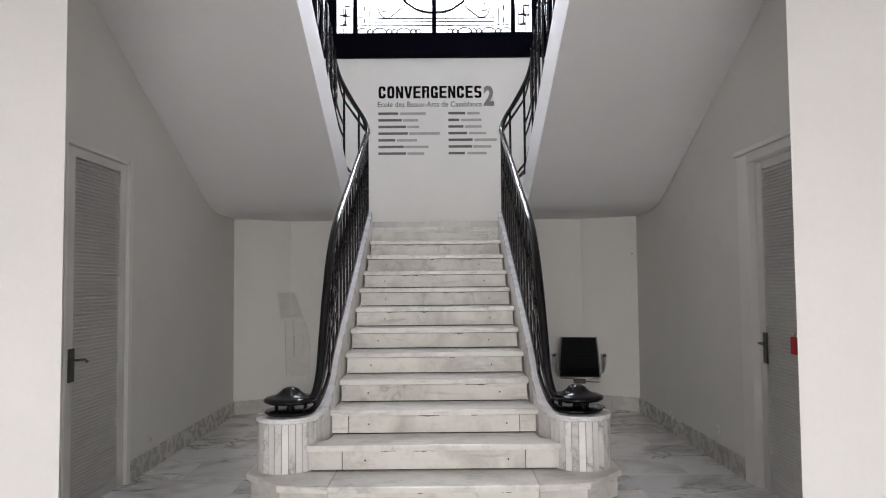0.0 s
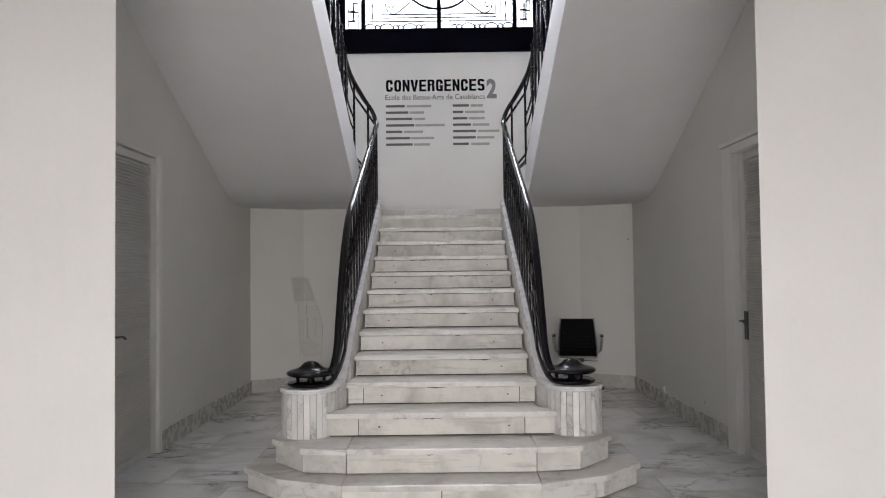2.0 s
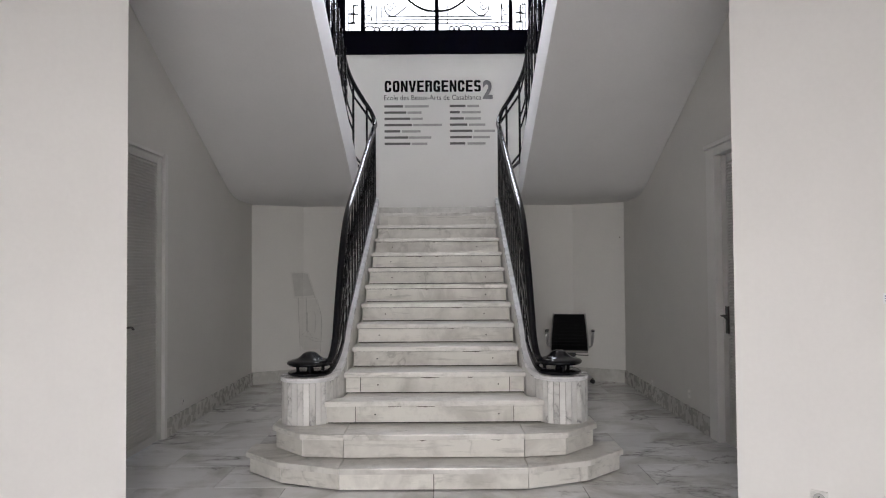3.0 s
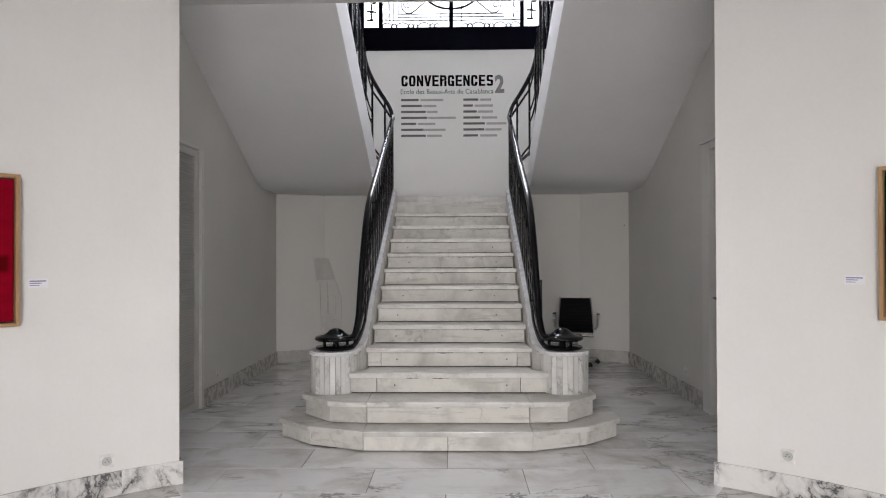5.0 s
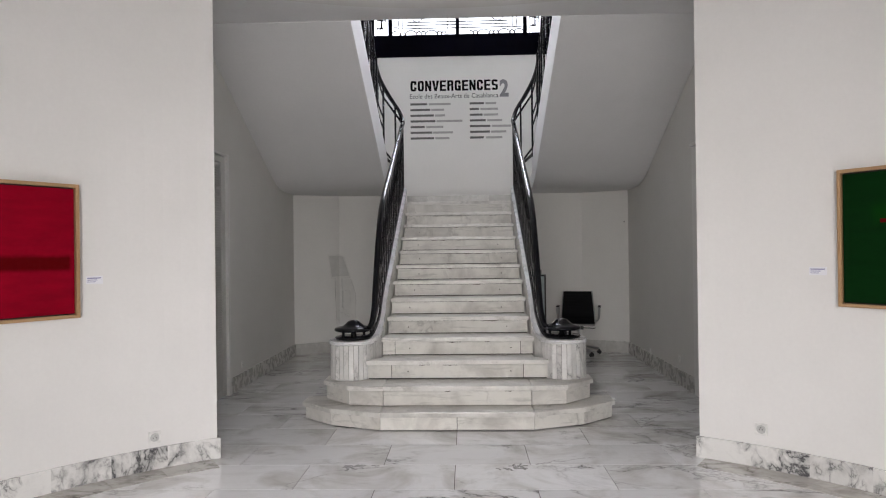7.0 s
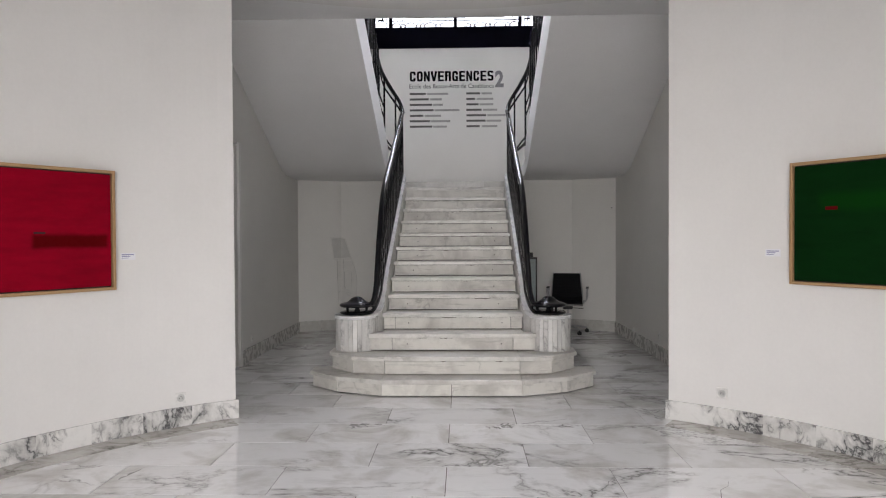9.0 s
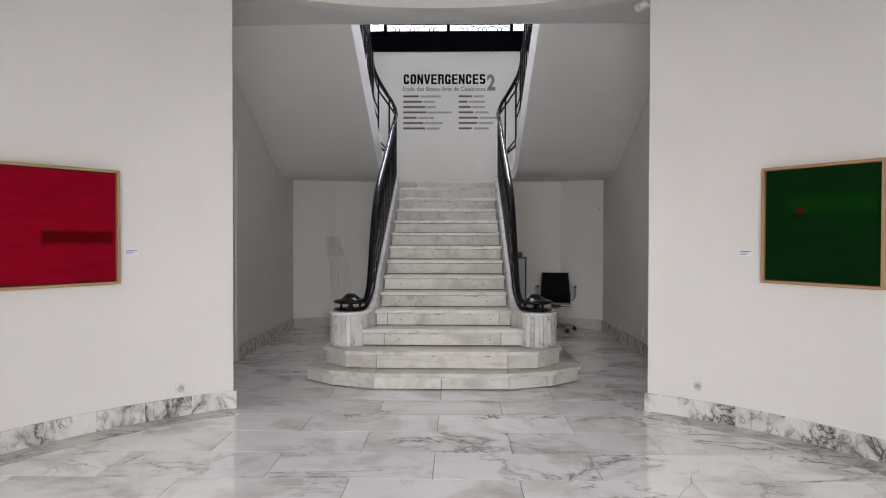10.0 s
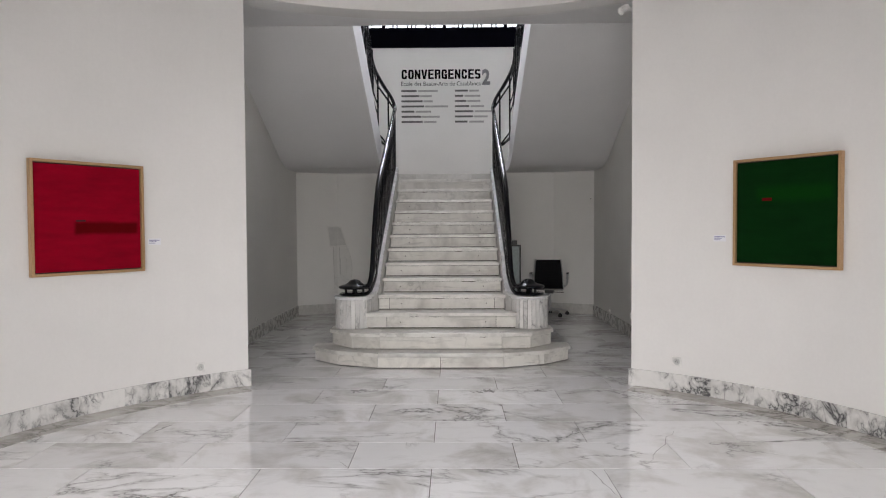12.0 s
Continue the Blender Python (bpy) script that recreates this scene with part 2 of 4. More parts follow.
M_SKY = glowing("bright_sky", (0.93, 0.96, 1.0), 2.4)

# ---- mesh helpers ----


def part(name, bm, material, parent=None, label=""):
    me = bpy.data.meshes.new(name)
    bmesh.ops.recalc_face_normals(bm, faces=bm.faces)
    bm.to_mesh(me)
    bm.free()
    me.materials.append(material)
    ob = new(name, me)
    if parent is not None:
        ob.parent = parent
    if label:
        ob["label"] = label
    return ob


def thing(name, label, category, at=None, group="", kind=""):
    ob = new(name)
    ob.empty_display_size = 0.1
    if at is not None:
        ob.matrix_world = at
    return tagged(ob, label, category, group, kind)


def smooth(ob, angle=35):
    me = ob.data
    me.polygons.foreach_set("use_smooth", [True] * len(me.polygons))
    me.set_sharp_from_angle(angle=radians(angle))
    return ob


def box(x0, y0, z0, x1, y1, z1, bevel=0.0, bm=None):
    own = bm is None
    bm = bmesh.new() if own else bm
    r = bmesh.ops.create_cube(bm, size=1.0)
    for v in r["verts"]:
        v.co = Vector(((x0 + x1) / 2 + v.co.x * (x1 - x0), (y0 + y1) / 2 + v.co.y * (y1 - y0), (z0 + z1) / 2 + v.co.z * (z1 - z0)))
    if bevel:
        es = list({e for v in r["verts"] for e in v.link_edges})
        bmesh.ops.bevel(bm, geom=es, offset=bevel, segments=2, affect="EDGES", profile=0.6)
    return bm


def prism(outline, z0, z1, bevel=0.0, bm=None):
    """A plan outline drawn up from z0 to z1."""
    bm = bmesh.new() if bm is None else bm
    lo = [bm.verts.new((x, y, z0)) for x, y in outline]
    hi = [bm.verts.new((x, y, z1)) for x, y in outline]
    n = len(outline)
    bm.faces.new(lo[::-1]), bm.faces.new(hi)
    for i in range(n):
        bm.faces.new((lo[i], lo[(i + 1) % n], hi[(i + 1) % n], hi[i]))
    if bevel:
        top = [e for e in bm.edges if all(v in hi for v in e.verts)]
        bmesh.ops.bevel(bm, geom=top, offset=bevel, segments=2, affect="EDGES", profile=0.6)
    return bm


def side_prism(outline, x0, x1, bm=None):
    """An outline in y and z drawn from x0 to x1."""
    bm = bmesh.new() if bm is None else bm
    lo = [bm.verts.new((x0, y, z)) for y, z in outline]
    hi = [bm.verts.new((x1, y, z)) for y, z in outline]
    n = len(outline)
    bm.faces.new(lo[::-1]), bm.faces.new(hi)
    for i in range(n):
        bm.faces.new((lo[i], lo[(i + 1) % n], hi[(i + 1) % n], hi[i]))
    return bm


def smooth_line(points, steps=6):
    """A rounded line through the points."""
    p = [Vector(q) for q in points]
    p = [p[0] * 2 - p[1]] + p + [p[-1] * 2 - p[-2]]
    out = []
    for i in range(1, len(p) - 2):
        a, b, c, d = p[i - 1:i + 3]
        for k in range(steps):
            t = k / steps
            out.append(0.5 * (2 * b + (c - a) * t + (2 * a - 5 * b + 4 * c - d) * t * t + (3 * b - a - 3 * c + d) * t ** 3))
    out.append(p[-2])
    return out


def smooth_pairs(points, steps=4):
    return [(v.x, v.y) for v in smooth_line([(a, b, 0) for a, b in points], steps)]


def sweep(line, w, h, sides=8, square=False, bm=None, side=None):
    """A bar of width w and height h along a line of points."""
    bm = bmesh.new() if bm is None else bm
    rings = []
    n = len(line)
    for i, p in enumerate(line):
        p = Vector(p)
        t = (Vector(line[min(i + 1, n - 1)]) - Vector(line[max(i - 1, 0)])).normalized()
        ref = Vector((0, 0, 1)) if abs(t.z) < 0.9995 else Vector((0, 1, 0))
        if side is not None:
            ref = Vector(side)
        s = t.cross(ref).normalized()
        u = s.cross(t).normalized()
        if square:
            offs = [(-0.5, -0.5), (0.5, -0.5), (0.5, 0.5), (-0.5, 0.5)]
        else:
            offs = [(0.5 * math.cos(2 * math.pi * k / sides), 0.5 * math.sin(2 * math.pi * k / sides)) for k in range(sides)]
        rings.append([bm.verts.new(p + s * (a * w) + u * (b * h)) for a, b in offs])
    m = len(rings[0])
    for a, b in zip(rings, rings[1:]):
        for k in range(m):
            bm.faces.new((a[k], a[(k + 1) % m], b[(k + 1) % m], b[k]))
    bm.faces.new(rings[0][::-1]), bm.faces.new(rings[-1])
    return bm


def lathe(profile, cx=0.0, cy=0.0, sides=40, bm=None):
    """A profile of (radius, z) turned round an upright axis."""
    bm = bmesh.new() if bm is None else bm
    rings = []
    for r, z in profile:
        if r < 1e-5:
            rings.append([bm.verts.new((cx, cy, z))])
        else:
            rings.append([bm.verts.new((cx + r * math.cos(2 * math.pi * k / sides), cy + r * math.sin(2 * math.pi * k / sides), z)) for k in range(sides)])
    for a, b in zip(rings, rings[1:]):
        for k in range(sides):
            q = [a[k % len(a)], a[(k + 1) % len(a)], b[(k + 1) % len(b)], b[k % len(b)]]
            q = list(dict.fromkeys(q))
            if len(q) > 2:
                bm.faces.new(q)
    for ring in (rings[0], rings[-1]):
        if len(ring) > 2:
            bm.faces.new(ring)
    return bm


def mirror_x(bm):
    for v in bm.verts:
        v.co.x = -v.co.x
    return bm


def moved(bm, m):
    bmesh.ops.transform(bm, matrix=m, verts=bm.verts)
    return bm

# ---- the large structure ----
RISE, GO = 0.165, 0.315          # each step
HALF = 0.695                     # half width of the flight
HALL_Y, HALL_R = -3.6, 3.18      # the round hall
JAMB_X = 1.715                   # the opening from the hall to the stairs
SIDE_X = 2.39                    # side walls of the stair hall
BACK_Y, WALL_Y = 4.02, 4.63      # where the side walls end in the niches, wall of the landing
CANT_X, CANT_Y = 1.79, 4.34      # inner corner of the niche cant
CEIL = 3.61
LAND_Z = 13 * RISE
KINK_Y, SOFFIT, SLOPE = 3.22, 2.31, 0.4765
VOID_X, VOID_Y = 0.95, 0.5      # inner edge of the upper flights, front edge of the well


def hall(angle, r=HALL_R):
    return (r * math.sin(angle), HALL_Y + r * math.cos(angle))


def structure(name, bm, material, label, category="wall"):
    return tagged(part(name, bm, material), label, category, kind="structure")


A0 = math.asin(JAMB_X / HALL_R)
THICK = 0.26


def arc_wall(sign):
    a1 = math.radians(92)
    steps = [A0 + (a1 - A0) * i / 28 for i in range(29)]
    inner = [hall(a) for a in steps]
    outer = [hall(a, HALL_R + THICK) for a in steps]
    bm = prism([(sign * x, y) for x, y in inner + outer[::-1]], 0.0, 5.2)
    return bm


for s, nm in ((-1, "wall_west"), (1, "wall_east")):
    structure(nm, arc_wall(s), M_WALL, "curved off-white painted wall of the round hall")
    ex, ey = hall(math.radians(92))
    structure(nm + "_entrance", box(s * ex, -8.1, 0, s * (ex + 0.25), ey - 0.004, 5.2), M_WALL, "off-white painted entrance side wall")
# lintel over the opening, curved with the hall
steps = [-A0 + 2 * A0 * i / 24 for i in range(25)]
lin = [hall(a) for a in steps]
lout = [hall(a, HALL_R + THICK) for a in steps]
lin[0], lin[-1] = (-JAMB_X + 0.003, lin[0][1]), (JAMB_X - 0.003, lin[-1][1])
lout[0], lout[-1] = (lout[0][0] + 0.003, lout[0][1]), (lout[-1][0] - 0.003, lout[-1][1])
structure("wall_lintel", prism(lin + lout[::-1], 3.47, 5.2), M_WALL, "curved off-white lintel over the stair opening")
structure("ceiling", box(-3.7, -8.2, 5.204, 3.7, 0.3, 5.35), M_WALL, "white painted hall ceiling", "ceiling")
structure("ceiling_vestibule", box(-SIDE_X, -1.1, CEIL, SIDE_X, VOID_Y, CEIL + 0.3), M_SOFFIT, "white painted ceiling before the stairs", "ceiling")
for s, nm in ((-1, "wall_stairs_west"), (1, "wall_stairs_east")):
    y0, y1, top = (0.335, 1.26, 2.49) if s < 0 else (0.06, 0.998, 2.43)
    for tail, ya, yb, za in (("", y1, WALL_Y + 0.2, 0), ("_front", -1.35, y0, 0), ("_over_door", y0 + 0.0005, y1 - 0.0005, top)):
        structure(nm + tail, box(s * SIDE_X, ya, za, s * (SIDE_X + 0.2), yb, 8.0), M_STAIRWALL, "grey-white painted side wall beside the stair hall doorway")
    # niche back with a canted corner
    q = [(SIDE_X, BACK_Y), (CANT_X, CANT_Y), (0.8, CANT_Y), (0.8, 4.55), (SIDE_X, 4.55)]
    structure("wall_niche_" + nm[-4:], prism([(s * x, y) for x, y in q], 0, SOFFIT - 0.002), M_STAIRWALL, "off-white niche wall under the landing with a canted corner")
# landing wall below and around the window
structure("wall_north", box(-SIDE_X, WALL_Y, 0, SIDE_X, WALL_Y + 0.2, 4.434), M_STAIRWALL, "off-white landing wall carrying the exhibition title")
for s in (-1, 1):
    structure("wall_north_pier", box(s * 1.62, WALL_Y, 4.453, s * SIDE_X, WALL_Y + 0.2, 8.0), M_STAIRWALL, "off-white wall beside the stair window")
structure("wall_north_head", box(-1.617, WALL_Y, 7.3, 1.617, WALL_Y + 0.2, 8.0), M_STAIRWALL, "off-white wall over the stair window")
# unseen upper wall and ceiling, added to hold the window light in the well
structure("wall_upper_unseen", box(-SIDE_X, -1.6, CEIL + 0.31, SIDE_X, -1.4, 8.0), M_STAIRWALL, "unseen off-white wall closing in the stairwell light")
structure("ceiling_upper_unseen", box(-SIDE_X - 0.2, -1.6, 8.003, SIDE_X + 0.2, WALL_Y + 0.2, 8.15), M_WALL, "unseen white ceiling closing in the stairwell light", "ceiling")
# entrance end behind the walk: an unseen wall whose doorway shapes the daylight
for s in (-1, 1):
    structure("wall_unseen_pier", box(s * 1.1, -8.1, 0, s * 3.17, -7.9, 5.2), M_WALL, "unseen off-white wall narrowing the entrance daylight")
structure("wall_unseen_head", box(-1.097, -8.1, 2.2, 1.097, -7.9, 5.2), M_WALL, "unseen off-white wall cutting the entrance daylight from above")
# landing and the two upper flights that return towards the hall
structure("landing", box(-VOID_X, 3.49, LAND_Z - 0.14, VOID_X, WALL_Y, LAND_Z - 0.002), M_STEP, "white marble half landing", "landing")


def soffit_z(y):
    return SOFFIT + SLOPE * max(0.0, KINK_Y - y)


def flight_outline(lift_lo, lift_hi):
    low = [(4.54, SOFFIT), *[(KINK_Y + 0.3 - 0.06 * i, SOFFIT + SLOPE * (0.06 * i) ** 2 / 1.2) for i in range(11)], (VOID_Y + 0.004, soffit_z(VOID_Y))]
    line = SOFFIT + SLOPE * (KINK_Y - 4.54)
    high = [(VOID_Y + 0.004, soffit_z(VOID_Y) + lift_hi), (3.4, soffit_z(KINK_Y) + SLOPE * (KINK_Y - 3.4) + lift_hi), (4.54, max(SOFFIT + 0.1, line + lift_hi))]
    return low + high


for s, nm in ((-1, "west"), (1, "east")):
    fl = thing("upper_flight", "white plastered upper stair flight seen from below", "stairs", kind="structure")
    edge = VOID_X if s < 0 else VOID_X + 0.035
    part("soffit", side_prism(flight_outline(0, 0.3), s * edge, s * (SIDE_X - 0.002)), M_SOFFIT, fl)
    top = [(VOID_Y + 0.004, soffit_z(VOID_Y) + 0.301), (3.4, soffit_z(KINK_Y) + SLOPE * (KINK_Y - 3.4) + 0.301)]
    curb = top + [(y, z + 0.2) for y, z in top[::-1]]
    part("stringer", side_prism(curb, s * edge, s * (edge + 0.1)), M_SOFFIT, fl, "white stringer edge of the flight")

# ---- the staircase ----
stairs = thing("staircase", "white marble staircase with flared bottom steps", "staircase")


def nosing_y(k):
    return GO * (k - 2)


def tread(outline, z, name="tread"):
    return part(name, prism(outline, z - 0.038, z, 0.008), M_STEP, stairs)


def flare(front, shape, back, grow=0.0):
    """Half plan of a flared step: x, y of its bends, mirrored."""
    right = [(x + (grow if x > 0.7 else 0), y - grow) for x, y in shape]
    right.append((right[-1][0], back))
    return [(-x, y) for x, y in right[::-1]] + right


STEP1 = [(0.63, -0.20), (1.06, -0.03), (1.345, 0.235)]
STEP2 = [(0.63, 0.02), (0.925, 0.06), (1.175, 0.33)]
Z1, Z2 = 0.155, 0.325


def flared_tread(shape, back, z):
    """Three slabs: a middle one and two shaped wings, parted by thin joints."""
    g = 0.025
    (ax, ay), (bx, by), (cx, cy) = shape
    tread([(-ax + 0.001, ay - g), (ax - 0.001, ay - g), (ax - 0.001, back), (-ax + 0.001, back)], z)
    for s in (-1, 1):
        q = [(ax + 0.001, ay - g), (bx + g * 0.6, by - g), (cx + g, cy - g * 0.4), (cx + g, back), (ax + 0.001, back)]
        tread([(s * x, y) for x, y in q][::s], z)


flared_tread(STEP1, 0.46, Z1)
flared_tread(STEP2, 0.56, Z2)


def riser_run(shape, z0, z1, back, cuts):
    """Upright marble slabs along a flared step's front, each its own piece."""
    half = shape + [(shape[-1][0], back)]
    pts = [(-x, y) for x, y in half[::-1]] + half
    pts = [p for i, p in enumerate(pts) if i == 0 or p != pts[i - 1]]
    for (ax, ay), (bx, by) in zip(pts, pts[1:]):
        n = cuts if abs(ax + bx) < 0.01 else 1
        for i in range(n):
            p = Vector((ax + (bx - ax) * i / n, ay + (by - ay) * i / n))
            q = Vector((ax + (bx - ax) * (i + 1) / n, ay + (by - ay) * (i + 1) / n))
            d = (q - p).normalized()
            p, q = p + d * 0.0028, q - d * 0.0028
            nrm = Vector((-d.y, d.x)) * 0.025
            part("riser", prism([tuple(p), tuple(q), tuple(q + nrm), tuple(p + nrm)], z0 + 0.006, z1 - 0.045), M_RISER, stairs)


riser_run(STEP1, 0.004, Z1, 0.44, 2)
riser_run(STEP2, Z1 + 0.001, Z2, 0.54, 1)
# dark sheets behind the risers: nosing shade put in as colour
part("shade_core", prism(flare(0, [(0.61, -0.17), (1.03, 0.0), (1.3, 0.26)], 0.42), 0, Z1 - 0.04), M_GAP_SHADE, stairs)
part("shade_core", prism(flare(0, [(0.61, 0.05), (0.905, 0.09), (1.14, 0.36)], 0.52), Z1 + 0.0005, Z2 - 0.04), M_GAP_SHADE, stairs)
for k in range(3, 14):
    y, z = nosing_y(k), RISE * k
    half = {3: 0.815, 4: 0.715}.get(k, HALF)
    back = y + GO + 0.03 if k < 13 else 3.52
    out = [(-half, y), (half, y), (half, y + 0.1), (HALF, y + 0.16), (HALF, back), (-HALF, back), (-HALF, y + 0.16), (-half, y + 0.1)] if half > 0.7 else [(-half, y), (half, y), (half, back), (-half, back)]
    tread(out, z)
    wide = half - 0.012
    pieces = [(-wide, -0.593), (-0.587, 0.587), (0.593, wide)] if k in (3, 4, 13) else [(-wide, wide)]
    for a, b in pieces:
        part("riser", box(a, y + 0.022, z - RISE + 0.007, b, y + 0.047, z - 0.044), M_RISER, stairs)
    # dark sheet seen through the riser gaps, standing in for nosing shadow
    part("shade_core", box(-wide, y + 0.048, z - RISE - 0.02, wide, y + 0.07, z - 0.04), M_GAP_SHADE, stairs)
    for dx in (-0.47, 0.47):
        if k < 12:
            part("plug", lathe([(0.0, 0.0), (0.006, 0.0), (0.006, 0.002), (0.0, 0.002)], 0, 0, 8), M_HOLE, stairs).matrix_local = pose(dx + 0.03 * math.sin(k * 5 + dx), y + 0.0222, z - 0.1, 90, 0, 0)
# chipped edges and dark scuffs under the nosings
chips = random.Random(7)
for k in range(2, 13):
    y, z = (nosing_y(k) + 0.022, RISE * k - 0.042) if k > 2 else (0.02, Z2 - 0.042)
    for _ in range(chips.randint(1, 3)):
        x = chips.uniform(-0.52, 0.45)
        long = chips.uniform(0.04, 0.14)
        pts = [(x + long * i / 6, z - 0.002 - chips.uniform(0.001, 0.009) * (1 - abs(i - 3) / 4)) for i in range(7)]
        bm = bmesh.new()
        bm.faces.new([bm.verts.new((px, y - 0.0006, pz)) for px, pz in [(x, z)] + pts + [(x + long, z)]])
        part("chip", bm, M_CHIP, stairs, "dark chipped edge")
# solid body under the steps
body = [(nosing_y(3) + 0.05, 0), (nosing_y(3) + 0.05, 0.3), (3.4, 13 * RISE - RISE - 0.06), (4.335, 13 * RISE - RISE - 0.06), (4.335, 0)]
part("body", side_prism(body, -0.78, 0.78), M_STAIRWALL, stairs, "white plastered body of the stairs")


def curb_line(y):
    return RISE * (y / GO + 2) + 0.16


DRUM = Vector((0.965, 0.47))
DRUM_R = 0.2
for s in (-1, 1):
    # raked curb beside the steps
    turn = [(0.87, 0.30), (0.82, 0.36), (0.775, 0.44), (0.742, 0.53), (0.718, 0.62), (0.702, 0.72)]
    for i, ((ax, ay), (bx, by)) in enumerate(zip(turn, turn[1:])):
        top = (0.637, 0.637, 0.645, 0.68, 0.74)[i]
        q = [(s * ax, ay), (s * bx, by), (s * (bx + 0.05), by + 0.03), (s * (ax + 0.05), ay + 0.03)]
        part("marble_strip", prism(q, Z2 + 0.001, top), M_STRIP, stairs)
    ys = [0.722, 0.8, 1.0, 2.0, 3.0, 3.5]
    zs = [0.80, 0.84, curb_line(1.0) - 0.03, curb_line(2.0) - 0.03, curb_line(3.0) - 0.03, curb_line(3.5) - 0.03]
    part("curb", side_prism([(0.722, 0.3)] + list(zip(ys, zs)) + [(3.5, 1.8)], s * 0.7, s * 0.78), M_RISER, stairs, "grey veined marble curb")
    band = smooth_line([(s * 0.84, 0.36, 0.655), (s * 0.765, 0.52, 0.69), (s * 0.742, 0.72, 0.80), (s * 0.74, 1.0, curb_line(1.0)), (s * 0.74, 1.6, curb_line(1.6)), (s * 0.74, 2.4, curb_line(2.4)), (s * 0.74, 3.0, curb_line(3.0)), (s * 0.742, 3.42, curb_line(3.42)), (s * 0.775, 3.56, curb_line(3.5)), (s * 0.86, 3.62, curb_line(3.56))], 6)
    part("curb_cap", sweep(band, 0.085, 0.034, square=True), M_CURB, stairs, "smooth white marble curb cap")
    # drum of narrow upright marble strips
    n = 28
    for i in range(n):
        a0, a1 = 2 * math.pi * i / n + 0.01, 2 * math.pi * (i + 1) / n - 0.01
        q = [(DRUM_R * math.cos(a0), DRUM_R * math.sin(a0)), (DRUM_R * math.cos(a1), DRUM_R * math.sin(a1)), ((DRUM_R - 0.03) * math.cos(a1), (DRUM_R - 0.03) * math.sin(a1)), ((DRUM_R - 0.03) * math.cos(a0), (DRUM_R - 0.03) * math.sin(a0))]
        part("marble_strip", prism([(s * DRUM.x + x, DRUM.y + y) for x, y in q], Z2 + 0.001, 0.636), M_STRIP, stairs)
    part("drum_core", lathe([(DRUM_R - 0.012, Z2), (DRUM_R - 0.012, 0.635)], s * DRUM.x, DRUM.y, 40), M_SEAM, stairs)
    cap = lathe([(0.0, 0.637), (0.2, 0.637), (0.205, 0.641), (0.207, 0.648), (0.205, 0.653), (0.202, 0.655), (0.209, 0.658), (0.209, 0.668), (0.204, 0.672), (0.0, 0.672)], s * DRUM.x, DRUM.y, 48)
    smooth(part("drum_cap", cap, M_CURB, stairs, "rounded white marble cap"))

